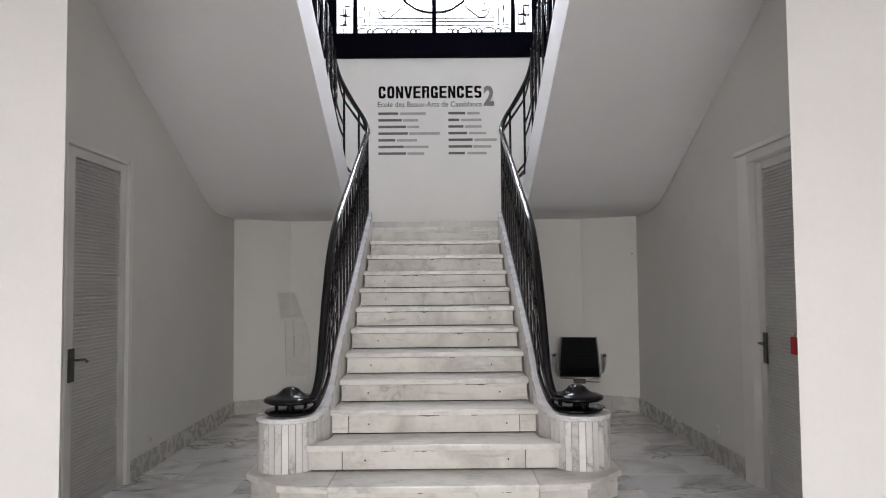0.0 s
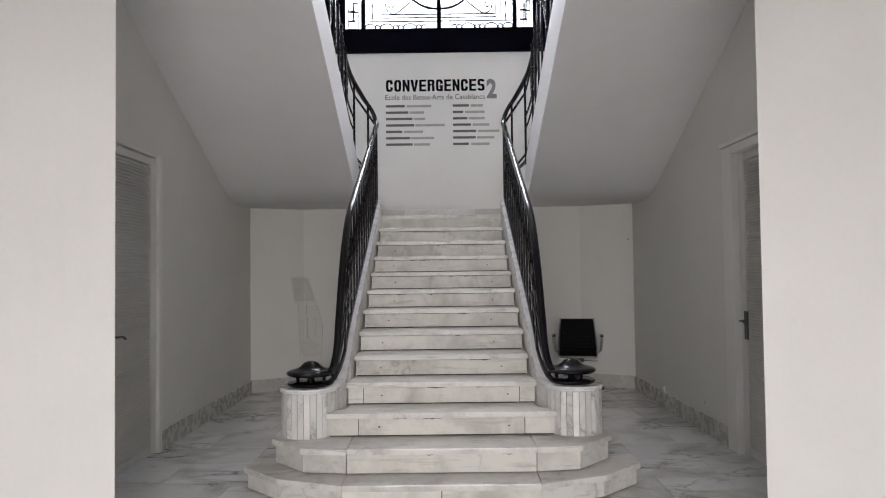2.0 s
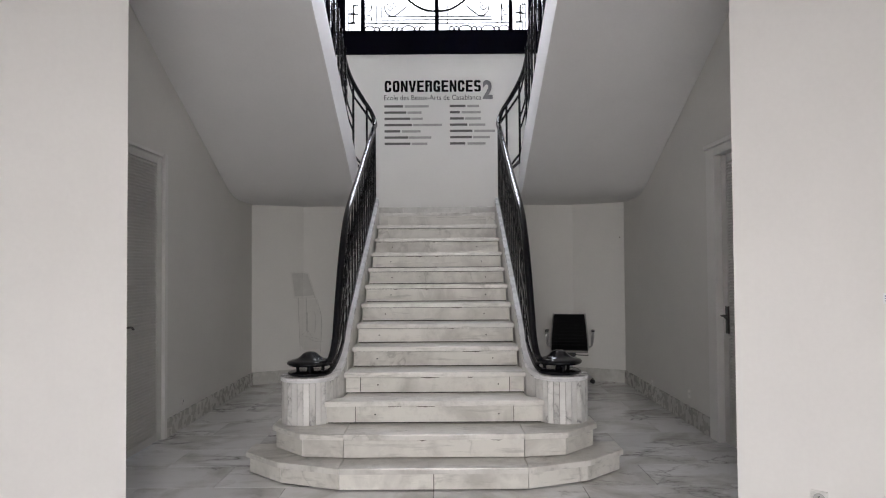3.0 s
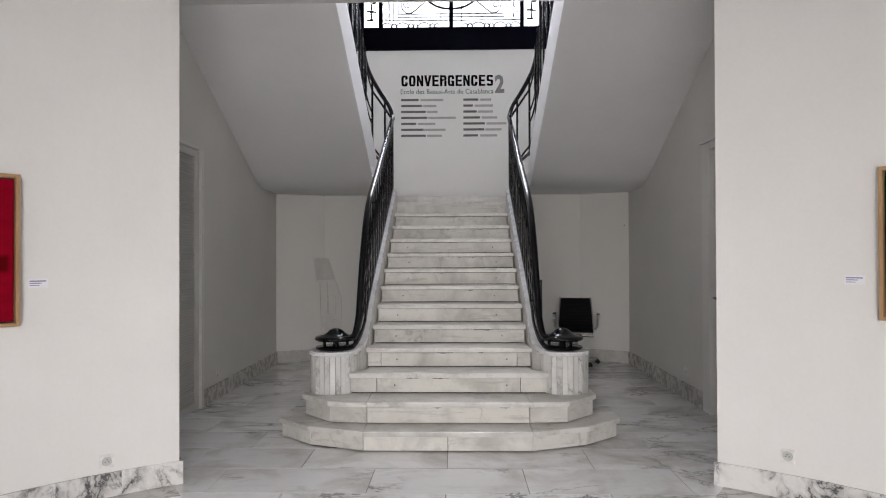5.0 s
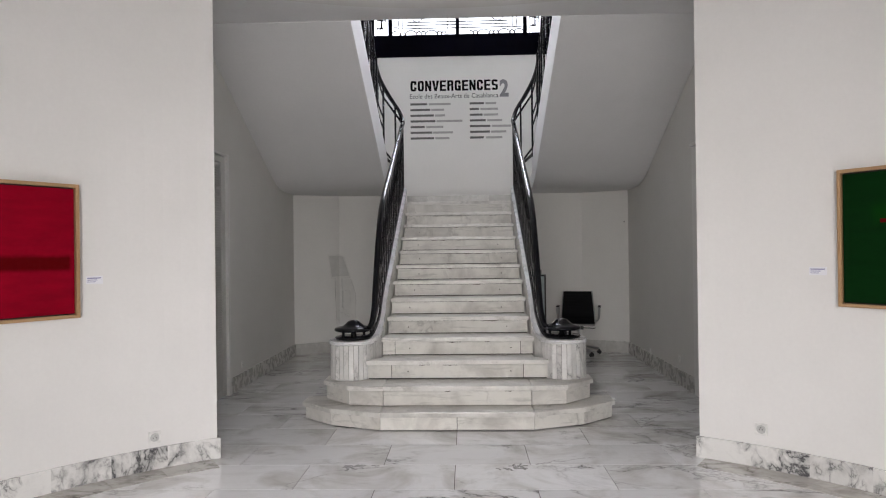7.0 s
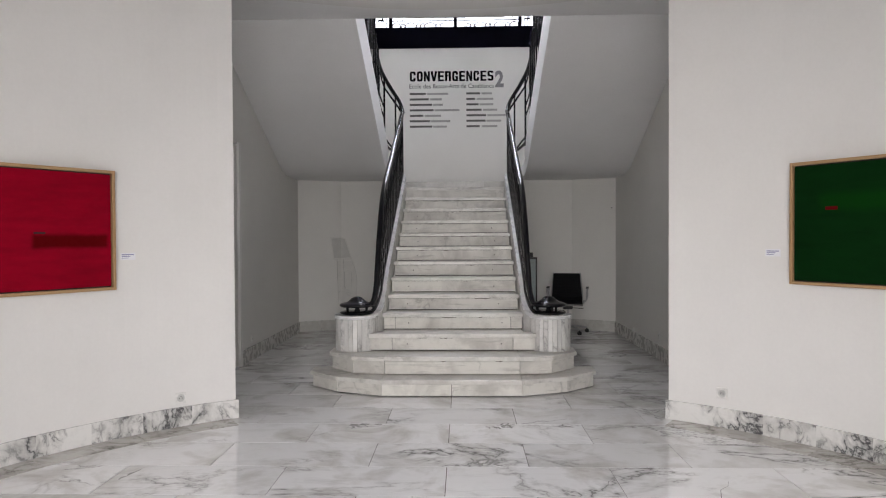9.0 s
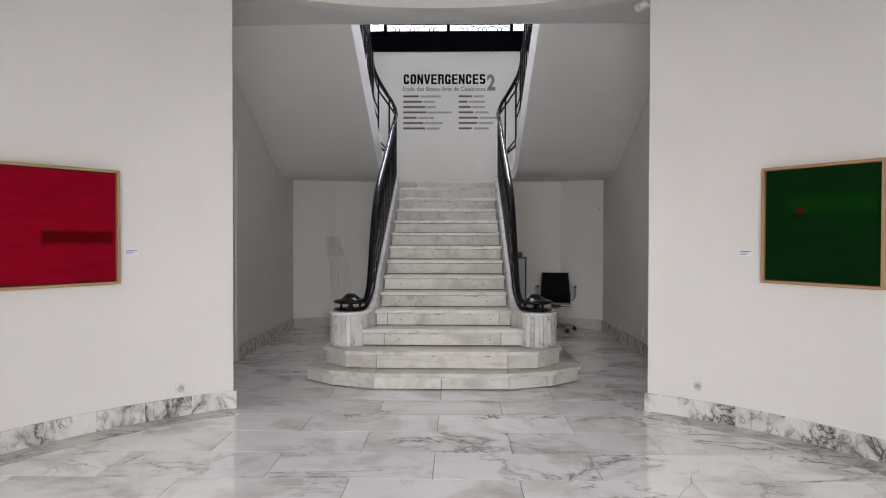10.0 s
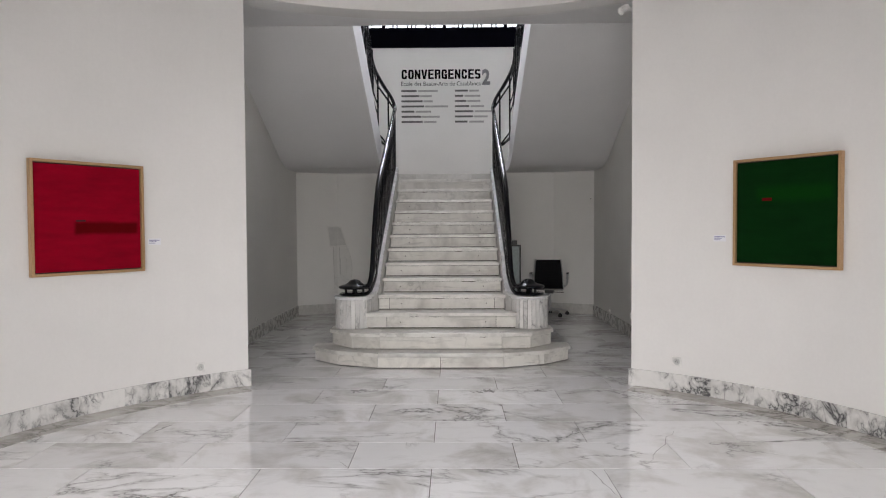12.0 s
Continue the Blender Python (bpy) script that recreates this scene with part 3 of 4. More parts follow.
# ---- stair window ----
win = thing("window_1", "tall window with black wrought-iron tracery over the landing", "window", kind="structure")
part("window_beam", box(-1.6, WALL_Y - 0.03, 4.437, 1.6, WALL_Y + 0.16, 4.765, 0.006), M_BEAM, win, "dark painted beam under the window")
for x, w in ((-1.44, 0.33), (-1.03, 0.055), (0.0, 0.06), (1.03, 0.055), (1.44, 0.33)):
    part("window_frame", box(x - w / 2, WALL_Y + 0.03, 4.756, x + w / 2, WALL_Y + 0.1, 7.3), M_BEAM, win)
for x0, x1 in ((-1.275, -1.058), (-1.002, -0.03), (0.03, 1.002), (1.058, 1.275)):
    iron = bmesh.new()
    y = WALL_Y + 0.06

    def bar(points, t=0.009, rounded=False):
        t = t * 1.5
        pts = smooth_line([(x, y, z) for x, z in points], 5) if rounded else [(x, y, z) for x, z in points]
        sweep(pts, t, t, 4, True, iron, (0, 1, 0))

    def ring(cx, cz, rx, rz, a0=0, a1=360, t=0.01, n=14):
        bar([(cx + rx * math.cos(math.radians(a0 + (a1 - a0) * i / n)), cz + rz * math.sin(math.radians(a0 + (a1 - a0) * i / n))) for i in range(n + 1)], t)

    z0 = 4.758
    if x1 - x0 < 0.5:
        flip = 1 if x0 < 0 else -1
        xs = [x0 + (x1 - x0) * f for f in (0.2, 0.42, 0.62, 0.82)]
        for i, x in enumerate(xs):
            bar([(x, z0), (x, 7.29)], 0.007)
        mid = xs[1] + (xs[2] - xs[1]) * 0.5
        for zz in (z0 + 0.14, z0 + 0.27, z0 + 0.55, z0 + 0.9, z0 + 1.3):
            bar([(xs[0], zz), (xs[2], zz)], 0.014)
            bar([(mid, zz), (mid, zz + 0.12), (xs[3], zz + 0.12)], 0.014)
    else:
        inner = x1 if x0 < 0 else x0          # the edge at the middle mullion
        outer = x0 if x0 < 0 else x1
        sg = 1 if inner > outer else -1
        wid = abs(inner - outer)
        # row of hoops along the bottom
        u = 0.0
        for k, r in enumerate((0.065, 0.03, 0.085, 0.03, 0.03, 0.085, 0.03, 0.03, 0.075)):
            c = outer + sg * (u + r)
            u += 2 * r + 0.008
            if u < wid + 0.02:
                ring(c, z0 + 0.045, r, 0.04 if r < 0.05 else 0.055, -40, 220)
        for dz, a in ((0.13, 0.0), (0.18, 0.22), (0.225, 0.24)):
            bar([(outer + sg * a, z0 + dz), (inner, z0 + dz)], 0.009)
        # upright with rings beside the outer edge
        for f in (0.1, 0.16):
            bar([(outer + sg * f, z0 + 0.13), (outer + sg * f, 7.29)], 0.008)
        bar([(outer + sg * 0.23, z0 + 0.2), (outer + sg * 0.23, 7.29)], 0.008)
        for k in range(14):
            ring(outer + sg * 0.05, z0 + 0.2 + k * 0.17, 0.04, 0.075 if k % 2 else 0.05, t=0.007)
        bar([(inner - sg * 0.12, z0), (inner - sg * 0.12, 7.29)], 0.007)
        # scroll, slanting bar and the great lens round the middle
        spiral = [(outer + sg * (0.36 + 0.075 * (1 - a / 14) * math.cos(a * 0.75)), z0 + 0.36 + 0.075 * (1 - a / 14) * math.sin(a * 0.75)) for a in range(13)]
        bar(spiral, 0.009, True)
        bar([(outer + sg * 0.27, z0 + 0.42), (outer + sg * 0.29, z0 + 0.3), (outer + sg * 0.36, z0 + 0.235), (outer + sg * 0.45, z0 + 0.26), (outer + sg * 0.64, z0 + 0.42)], 0.01, True)
        bar([(inner - sg * 0.37, z0 + 0.46), (inner - sg * 0.22, z0 + 0.355), (inner - sg * 0.1, z0 + 0.31), (inner, z0 + 0.3)], 0.018, True)
        bar([(inner - sg * 0.37, z0 + 0.46), (inner - sg * 0.22, z0 + 0.56), (inner, z0 + 0.6)], 0.018, True)
        for k in range(5):
            zz = z0 + 0.75 + k * 0.35
            bar([(outer + sg * 0.23, zz), (inner, zz)], 0.009)
            ring(outer + sg * 0.6, zz + 0.17, 0.15, 0.15)
    part("tracery", iron, M_IRON, win, "black wrought-iron tracery of hoops and scrolls")
    part("pane", box(x0, WALL_Y + 0.078, 4.757, x1, WALL_Y + 0.083, 7.295), M_GLASS, win).visible_shadow = False
tagged(part("backdrop", box(-4, 6.4, 2.5, 4, 6.45, 9.5), M_SKY), "bright white overcast sky outside the window", "sky", kind="structure")

# ---- title on the landing wall ----


def lettering(name, text, x0, x1, z0, z1, material, parent, fat=0.0):
    """Words in the built-in font, fitted to their width and height on the landing wall."""
    cu = bpy.data.curves.new(name, "FONT")
    cu.body, cu.offset, cu.resolution_u, cu.space_character = text, fat, 3, 1.42 if fat > 0 else 1.0
    tmp = new(name + "_outline", cu)
    bpy.context.view_layer.update()
    me = bpy.data.meshes.new_from_object(tmp.evaluated_get(bpy.context.evaluated_depsgraph_get()))
    bpy.data.objects.remove(tmp)
    co = np.array([v.co[:] for v in me.vertices])
    lo, hi = co.min(0), co.max(0)
    for v in me.vertices:
        v.co = Vector((x0 + (v.co.x - lo[0]) / (hi[0] - lo[0]) * (x1 - x0), WALL_Y - 0.003, z0 + (v.co.y - lo[1]) / (hi[1] - lo[1]) * (z1 - z0)))
    me.materials.clear()
    me.materials.append(material)
    ob = new(name, me)
    ob.parent = parent
    return ob


title = thing("exhibition_title", "black and grey exhibition lettering on the landing wall", "wall lettering")
lettering("numeral", "2", 0.628, 0.765, 3.805, 4.07, M_GREYLETTER, title, 0.04)
lettering("subtitle", "Ecole des Beaux-Arts de Casablanca", -0.735, 0.607, 3.798, 3.868, M_SUBTITLE, title, 0.0)


def bent(w, h, a0, a1, cz=0.0, st=0.034, sh=0.03):
    """A stroke along a rounded box between two angles, as a strip of outer and inner points."""
    n = max(4, int(abs(a1 - a0) / 9))
    strip = []
    for i in range(n + 1):
        a = radians(a0 + (a1 - a0) * i / n)
        ca, sa = math.cos(a), math.sin(a)
        ux, uz = math.copysign(abs(ca) ** 0.55, ca), math.copysign(abs(sa) ** 0.55, sa)
        strip.append(((ux * w, cz + uz * h), (ux * (w - st), cz + uz * (h - sh))))
    return [(p[0], q[0], q[1], p[1]) for p, q in zip(strip, strip[1:])]


def heavy_letter(ch, w, h):
    """Faces of one heavy condensed capital, centred, half width w and half height h."""
    st = 0.034
    stem = lambda x0, x1, z0, z1: [((x0, z0), (x1, z0), (x1, z1), (x0, z1))]
    if ch == "O":
        return bent(w, h, 0, 360)
    if ch == "C":
        return bent(w, h, 7, 353)
    if ch == "G":
        return bent(w, h, 7, 360) + stem(0.002, w - st + 0.001, -0.026, 0.0) + stem(w - st, w, -h, -0.02)
    if ch == "E":
        return stem(-w, -w + st, -h, h) + [q for z in (-h, -0.014, h - 0.028) for q in stem(-w + st, w - (0.006 if z == -0.014 else 0), z, z + 0.028)]
    if ch == "N":
        return stem(-w, -w + 0.03, -h, h) + stem(w - 0.03, w, -h, h) + [((-w + 0.03, h), (-w + 0.03, h * 0.05), (w - 0.03, -h), (w - 0.03, -h * 0.05))]
    if ch == "V":
        v = w + 0.006
        return [((-v, h), (-v + 0.036, h), (0.0, -h * 0.35), (-0.018, -h)), ((v - 0.036, h), (v, h), (0.018, -h), (0.0, -h * 0.35)), ((0.0, -h * 0.35), (0.018, -h), (-0.018, -h))]
    if ch == "R":
        return stem(-w, -w + st, -h, h) + bent(w, h * 0.53, -80, 90, h * 0.47, st, 0.028) + stem(-w + st, 0.002, h - 0.028, h) + stem(-w + st, 0.006, -0.005, 0.022) + stem(w - st, w, -h, -0.002)
    return bent(w, h * 0.58, 8, 270, h * 0.42, st, 0.028) + bent(w, h * 0.58, 90, -172, -h * 0.42, st, 0.028)


HEAD = "CONVERGENCES"
for i, ch in enumerate(HEAD):
    pitch = (0.612 + 0.735) / len(HEAD)
    bm = bmesh.new()
    for j, face in enumerate(heavy_letter(ch, pitch / 2 - 0.009, 0.08)):
        bm.faces.new([bm.verts.new((x, -0.00002 * j, z)) for x, z in face])
    part("letter", bm, M_LETTER, title).matrix_local = pose(-0.735 + pitch * (i + 0.5), WALL_Y - 0.003, 3.99)
ROWS_A = ((33, 3, 43), (39, 2, 25), (46, 2, 20), (49, 2, 51), (28, 3, 33), (42, 1, 40), (46, 2, 28))
ROWS_B = ((28, 3, 21), (18, 3, 34), (25, 2, 28), (31, 3, 29), (40, 3, 37), (39, 2, 30), (27, 4, 32))
for x, rows in ((-0.73, ROWS_A), (0.172, ROWS_B)):
    for i, (b, gap, l) in enumerate(rows):
        z = 3.712 - i * 0.0865
        part("text_line", box(x, WALL_Y - 0.003, z - 0.015, x + b / 129, WALL_Y - 0.001, z + 0.017), M_BOLDBAR, title)
        part("text_line", box(x + (b + gap) / 129, WALL_Y - 0.003, z - 0.017, x + (b + gap + l) / 129, WALL_Y - 0.001, z + 0.015), M_FADED, title)

# ---- balustrades ----


def rail_height(y):
    return RISE * (y / GO + 2) + 1.09


def balustrade(s):
    b = thing("balustrade", "black wrought-iron balustrade with polished handrail on the marble curb", "balustrade", group="stair balustrades")
    X = 0.74
    rail = [(0.83, 0.43, 0.765), (0.79, 0.47, 0.80), (0.765, 0.51, 0.93), (0.755, 0.56, 1.15), (0.745, 0.66, 1.47), (0.74, 0.82, 1.75), (0.74, 1.1, rail_height(1.1)), (0.74, 1.8, rail_height(1.8)), (0.74, 2.6, rail_height(2.6)), (0.74, 3.25, rail_height(3.25)), (0.745, 3.45, rail_height(3.45)), (0.80, 3.54, 3.39), (0.9, 3.48, 3.54), (0.985, 3.28, 3.68), (1.02, 3.05, 3.77), (1.03, 2.8, 3.88), (1.03, 2.5, 4.06), (1.03, 1.8, 4.42), (1.03, 0.8, 4.93)]
    smooth(part("handrail", sweep(smooth_line([(s * x, y, z) for x, y, z in rail], 7), 0.058, 0.048, 10), M_RAIL, b, "polished black handrail"), 50)
    low = [(0.86, 0.38, 0.70), (0.80, 0.46, 0.705), (0.765, 0.56, 0.76), (0.745, 0.75, 0.87), (0.74, 1.0, curb_line(1.0) + 0.06), (0.74, 2.0, curb_line(2.0) + 0.06), (0.74, 3.1, curb_line(3.1) + 0.06), (0.745, 3.46, curb_line(3.46) + 0.06), (0.8, 3.6, 2.62), (0.9, 3.6, 2.68), (0.985, 3.42, 2.75), (1.0, 3.2, 2.8), (1.0, 2.8, 2.98), (1.0, 1.8, 3.46), (1.0, 0.8, 3.96)]
    part("bottom_rail", sweep(smooth_line([(s * x, y, z) for x, y, z in low], 6), 0.02, 0.03, 4, True), M_IRON, b)

    def at(line, y, z=0):
        for p, q in zip(line, line[1:]):
            if p[1] <= y <= q[1]:
                f = (y - p[1]) / (q[1] - p[1])
                return p[2] + (q[2] - p[2]) * f
        return z

    k = 0
    y = 0.76
    while y < 3.42:
        a, c = at(low, y), at(rail, y)
        part("baluster", box(s * X - 0.009, y - 0.009, a, s * X + 0.009, y + 0.009, c - 0.01), M_IRON, b)
        if y > 0.75 and y + 0.14 < 3.45:
            h = c - a
            curve = [(s * (X + 0.004), y, a + h * 0.06), (s * (X + 0.012), y + 0.06, a + h * 0.2), (s * (X + 0.012), y + 0.12, a + h * 0.38), (s * X, y + 0.07, a + h * 0.52), (s * (X - 0.012), y + 0.02, a + h * 0.68), (s * (X - 0.012), y + 0.07, a + h * 0.86), (s * X, y + 0.14, a + h * 0.97 + 0.05)]
            part("scroll", sweep(smooth_line(curve, 4), 0.014, 0.02, 5), M_IRON, b)
        k += 1
        y += 0.19
    # laths that follow the steep sweep above the volute
    hi_line = smooth_line([(0.785, 0.475, 0.81), (0.765, 0.51, 0.93), (0.755, 0.56, 1.15), (0.745, 0.66, 1.47), (0.74, 0.82, 1.75), (0.74, 1.1, rail_height(1.1))], 4)
    lo_line = smooth_line([(0.795, 0.47, 0.715), (0.78, 0.51, 0.735), (0.765, 0.56, 0.77), (0.75, 0.68, 0.84), (0.742, 0.84, curb_line(0.84) + 0.07), (0.74, 1.1, curb_line(1.1) + 0.07)], 4)
    for f in (0.2, 0.38, 0.56, 0.74, 0.88):
        pts = [q.lerp(p, f) for p, q in zip(hi_line, lo_line)]
        part("baluster", sweep([(s * v.x, v.y, v.z) for v in pts], 0.016, 0.022, 4, True), M_IRON, b)
    # open bend at the landing: two uprights and three curved straps
    for x, yy, zl, zr in ((0.85, 3.52, 2.62, 3.46), (0.983, 3.285, 2.7, 3.67)):
        part("baluster", box(s * x - 0.012, yy - 0.012, zl, s * x + 0.012, yy + 0.012, zr), M_IRON, b)
    for strap in (
        [(1.03, 2.95, 3.80), (1.015, 3.1, 3.68), (0.985, 3.28, 3.54), (0.93, 3.42, 3.46), (0.87, 3.5, 3.38), (0.80, 3.53, 3.28), (0.765, 3.5, 3.22)],
        [(1.03, 2.6, 3.75), (1.03, 2.85, 3.56), (1.02, 3.08, 3.38), (0.985, 3.28, 3.25)],
        [(1.03, 2.55, 3.66), (1.03, 2.85, 3.4), (1.015, 3.1, 3.22), (0.985, 3.28, 3.11)],
        [(1.01, 3.1, 2.96), (0.99, 3.25, 2.84), (0.93, 3.42, 2.76), (0.87, 3.52, 2.68), (0.80, 3.56, 2.6)],
    ):
        part("strap", sweep(smooth_line([(s * x, y, z) for x, y, z in strap], 5), 0.02, 0.03, 6), M_IRON, b)
    # uprights and leaf scrolls along the upper flight
    up = [(1.0, 3.0), (1.0, 2.75), (1.0, 2.5), (1.0, 2.25), (1.0, 2.0), (1.0, 1.7), (1.0, 1.4), (1.0, 1.1)]
    for i, (x, yy) in enumerate(up):
        zr = 3.7 + (3.2 - yy) * 0.505
        zl = 2.8 + (3.2 - yy) * 0.485
        if i:
            part("baluster", box(s * x - 0.01, yy - 0.01, zl - 0.16, s * x + 0.01, yy + 0.01, zr), M_IRON, b)
        if i + 1 < len(up):
            y2 = up[i + 1][1]
            d = zr - zl
            leaf = [(s * x, yy, zl + 0.02), (s * x, (yy + y2) / 2, zl + d * 0.1), (s * x, y2, zl + d * 0.32), (s * x, y2 * 0.7 + yy * 0.3, zl + d * 0.5), (s * x, (yy + y2) / 2, zl + d * 0.72), (s * x, y2, zr + 0.1)]
            part("scroll", sweep(smooth_line(leaf, 4), 0.014, 0.03, 5), M_IRON, b)
    # volute on the drum: a domed disc over a lower disc on short posts
    cx, cy = s * (DRUM.x - 0.015), DRUM.y
    dome = [(0.0, 0.85), (0.028, 0.847), (0.052, 0.836), (0.075, 0.814), (0.1, 0.797), (0.14, 0.787), (0.166, 0.779), (0.174, 0.77), (0.174, 0.76), (0.162, 0.749), (0.0, 0.747)]
    smooth(part("volute", lathe(dome, cx, cy, 48), M_RAIL, b, "polished black domed end disc of the handrail"), 40)
    smooth(part("lower_disc", lathe([(0.0, 0.707), (0.13, 0.706), (0.164, 0.7), (0.17, 0.69), (0.16, 0.678), (0.0, 0.675)], cx, cy, 40), M_RAIL, b), 40)
    for a in (40, 160, 280):
        px, py = cx + 0.11 * math.cos(math.radians(a)), cy + 0.11 * math.sin(math.radians(a))
        part("post", lathe([(0.013, 0.705), (0.013, 0.752)], px, py, 10), M_IRON, b)
    part("post", lathe([(0.03, 0.705), (0.022, 0.73), (0.03, 0.752)], cx, cy, 14), M_IRON, b)


for s in (-1, 1):
    balustrade(s)

# ---- louvred doors ----


def louvred_door(name, side, y0, y1, top, face, handle_y, handle_z, hinges_far, label, plate=0.024):
    """A tall louvred leaf; face: the x of its front, side: -1 or 1."""
    d = thing(name, label, "door", kind="structure")
    yc = (y0 + y1) / 2
    inward = -side

    def bx(ya, za, yb, zb, depth0, depth1, bevel=0.0):
        return box(face + inward * depth0, ya, za, face + inward * depth1, yb, zb, bevel)

    st = 0.1
    part("stile", bx(y0, 0.012, y0 + st, top, -0.04, 0.0, 0.003), M_DOOR, d)
    part("stile", bx(y1 - st, 0.012, y1, top, -0.04, 0.0, 0.003), M_DOOR, d)
    part("rail", bx(y0 + st, 0.012, y1 - st, 0.08, -0.04, -0.002), M_DOOR, d)
    part("rail", bx(y0 + st, top - 0.06, y1 - st, top, -0.04, -0.002), M_DOOR, d)
    part("back_panel", bx(y0 + st, 0.08, y1 - st, top - 0.06, -0.045, -0.03), M_DOOR, d)
    slats = bmesh.new()
    n = 92
    za, zb = 0.085, top - 0.065
    for i in range(n):
        z = za + (zb - za) * i / n
        h = (zb - za) / n
        pts = [(face + inward * -0.003, z), (face + inward * -0.003, z + h * 0.25), (face + inward * -0.024, z + h * 1.05), (face + inward * -0.024, z + h * 0.8)]
        lo = [slats.verts.new((x, y0 + st + 0.001, zz)) for x, zz in pts]
        hi = [slats.verts.new((x, y1 - st - 0.001, zz)) for x, zz in pts]
        slats.faces.new(lo), slats.faces.new(hi[::-1])
        for k in range(4):
            slats.faces.new((lo[k], hi[k], hi[(k + 1) % 4], lo[(k + 1) % 4]))
    part("louvres", slats, M_DOOR, d, "closely set horizontal louvre slats")
    # handle on its plate
    hp = part("handle_plate", bx(handle_y - plate, handle_z - 0.115, handle_y + plate, handle_z + 0.105, 0.001, 0.009, 0.003), M_STEEL, d, "dark metal handle plate")
    way = 1 if hinges_far > 0 else -1
    lever = smooth_line([(face + inward * 0.008, handle_y, handle_z + 0.03), (face + inward * 0.05, handle_y, handle_z + 0.03), (face + inward * 0.058, handle_y + way * 0.02, handle_z + 0.03), (face + inward * 0.058, handle_y + way * 0.075, handle_z + 0.026), (face + inward * 0.056, handle_y + way * 0.11, handle_z + 0.008)], 4)
    part("door_handle", sweep(lever, 0.02, 0.016, 8), M_STEEL, hp, "brushed lever handle")
    hy = y1 + 0.006 if hinges_far > 0 else y0 - 0.006
    for z in (0.3, 0.98, 1.7, top - 0.3):
        part("hinge", lathe([(0.009, z - 0.04), (0.009, z + 0.04)], face + inward * 0.006, hy, 10), M_FRAME, d)
    return d


louvred_door("door_1", -1, 0.357, 1.216, 2.462, -SIDE_X - 0.004, 0.432, 1.01, 1, "closed tall grey-painted louvred door with dark lever handle", 0.038)
louvred_door("door_2", 1, 0.082, 0.974, 2.405, SIDE_X + 0.03, 0.886, 1.04, -1, "closed tall grey-painted louvred door with a red tag")
tr = thing("door_frame", "pale painted door frame round the louvred door", "door frame", kind="structure")
part("jamb", box(-SIDE_X - 0.06, 1.222, 0.002, -SIDE_X + 0.022, 1.28, 2.5, 0.002), M_FRAME, tr)
part("jamb", box(-SIDE_X - 0.06, 0.33, 0.002, -SIDE_X + 0.006, 0.354, 2.5, 0.002), M_FRAME, tr)
part("head", box(-SIDE_X - 0.06, 0.355, 2.474, -SIDE_X + 0.006, 1.221, 2.5, 0.002), M_FRAME, tr)
tr = thing("door_frame", "pale painted deep door frame round the louvred door", "door frame", kind="structure")
part("jamb", box(SIDE_X - 0.03, 0.98, 0.002, SIDE_X + 0.07, 1.162, 2.48, 0.006), M_FRAME, tr)
part("jamb", box(SIDE_X - 0.03, -0.114, 0.002, SIDE_X + 0.07, 0.076, 2.48, 0.006), M_FRAME, tr)
part("head", box(SIDE_X - 0.03, 0.078, 2.412, SIDE_X + 0.07, 0.978, 2.48, 0.006), M_FRAME, tr)
part("cornice", box(SIDE_X - 0.05, -0.114, 2.482, SIDE_X - 0.001, 1.172, 2.52, 0.008), M_FRAME, tr)
red = thing("door_tag", "red plastic tag hanging on the louvred door", "tag")
part("plate", box(SIDE_X + 0.012, 0.407, 1.03, SIDE_X + 0.027, 0.504, 1.147, 0.006), M_FIRERED, red)
part("hook", sweep(smooth_line([(SIDE_X + 0.02, 0.455, 1.142), (SIDE_X + 0.018, 0.455, 1.162), (SIDE_X + 0.028, 0.455, 1.172)], 4), 0.006, 0.006, 6), M_STEEL, red)

# ---- paintings, cards, sockets on the curved walls ----


def on_wall(a0, a1, gap):
    """The pose of a flat thing on the chord of the curved wall between two angles: x along the wall, z up, y into the room."""
    p, q = (Vector(hall(math.radians(a), HALL_R)) for a in (a0, a1))
    d = q - p
    mid = (p + q) / 2
    # the chord's ends touch the wall; its middle stands off it
    ang = math.atan2(d.y, d.x)
    m = Matrix.Translation((mid.x, mid.y, 0)) @ Matrix.Rotation(ang, 4, "Z")
    return m @ Matrix.Translation((0, -gap, 0)), d.length


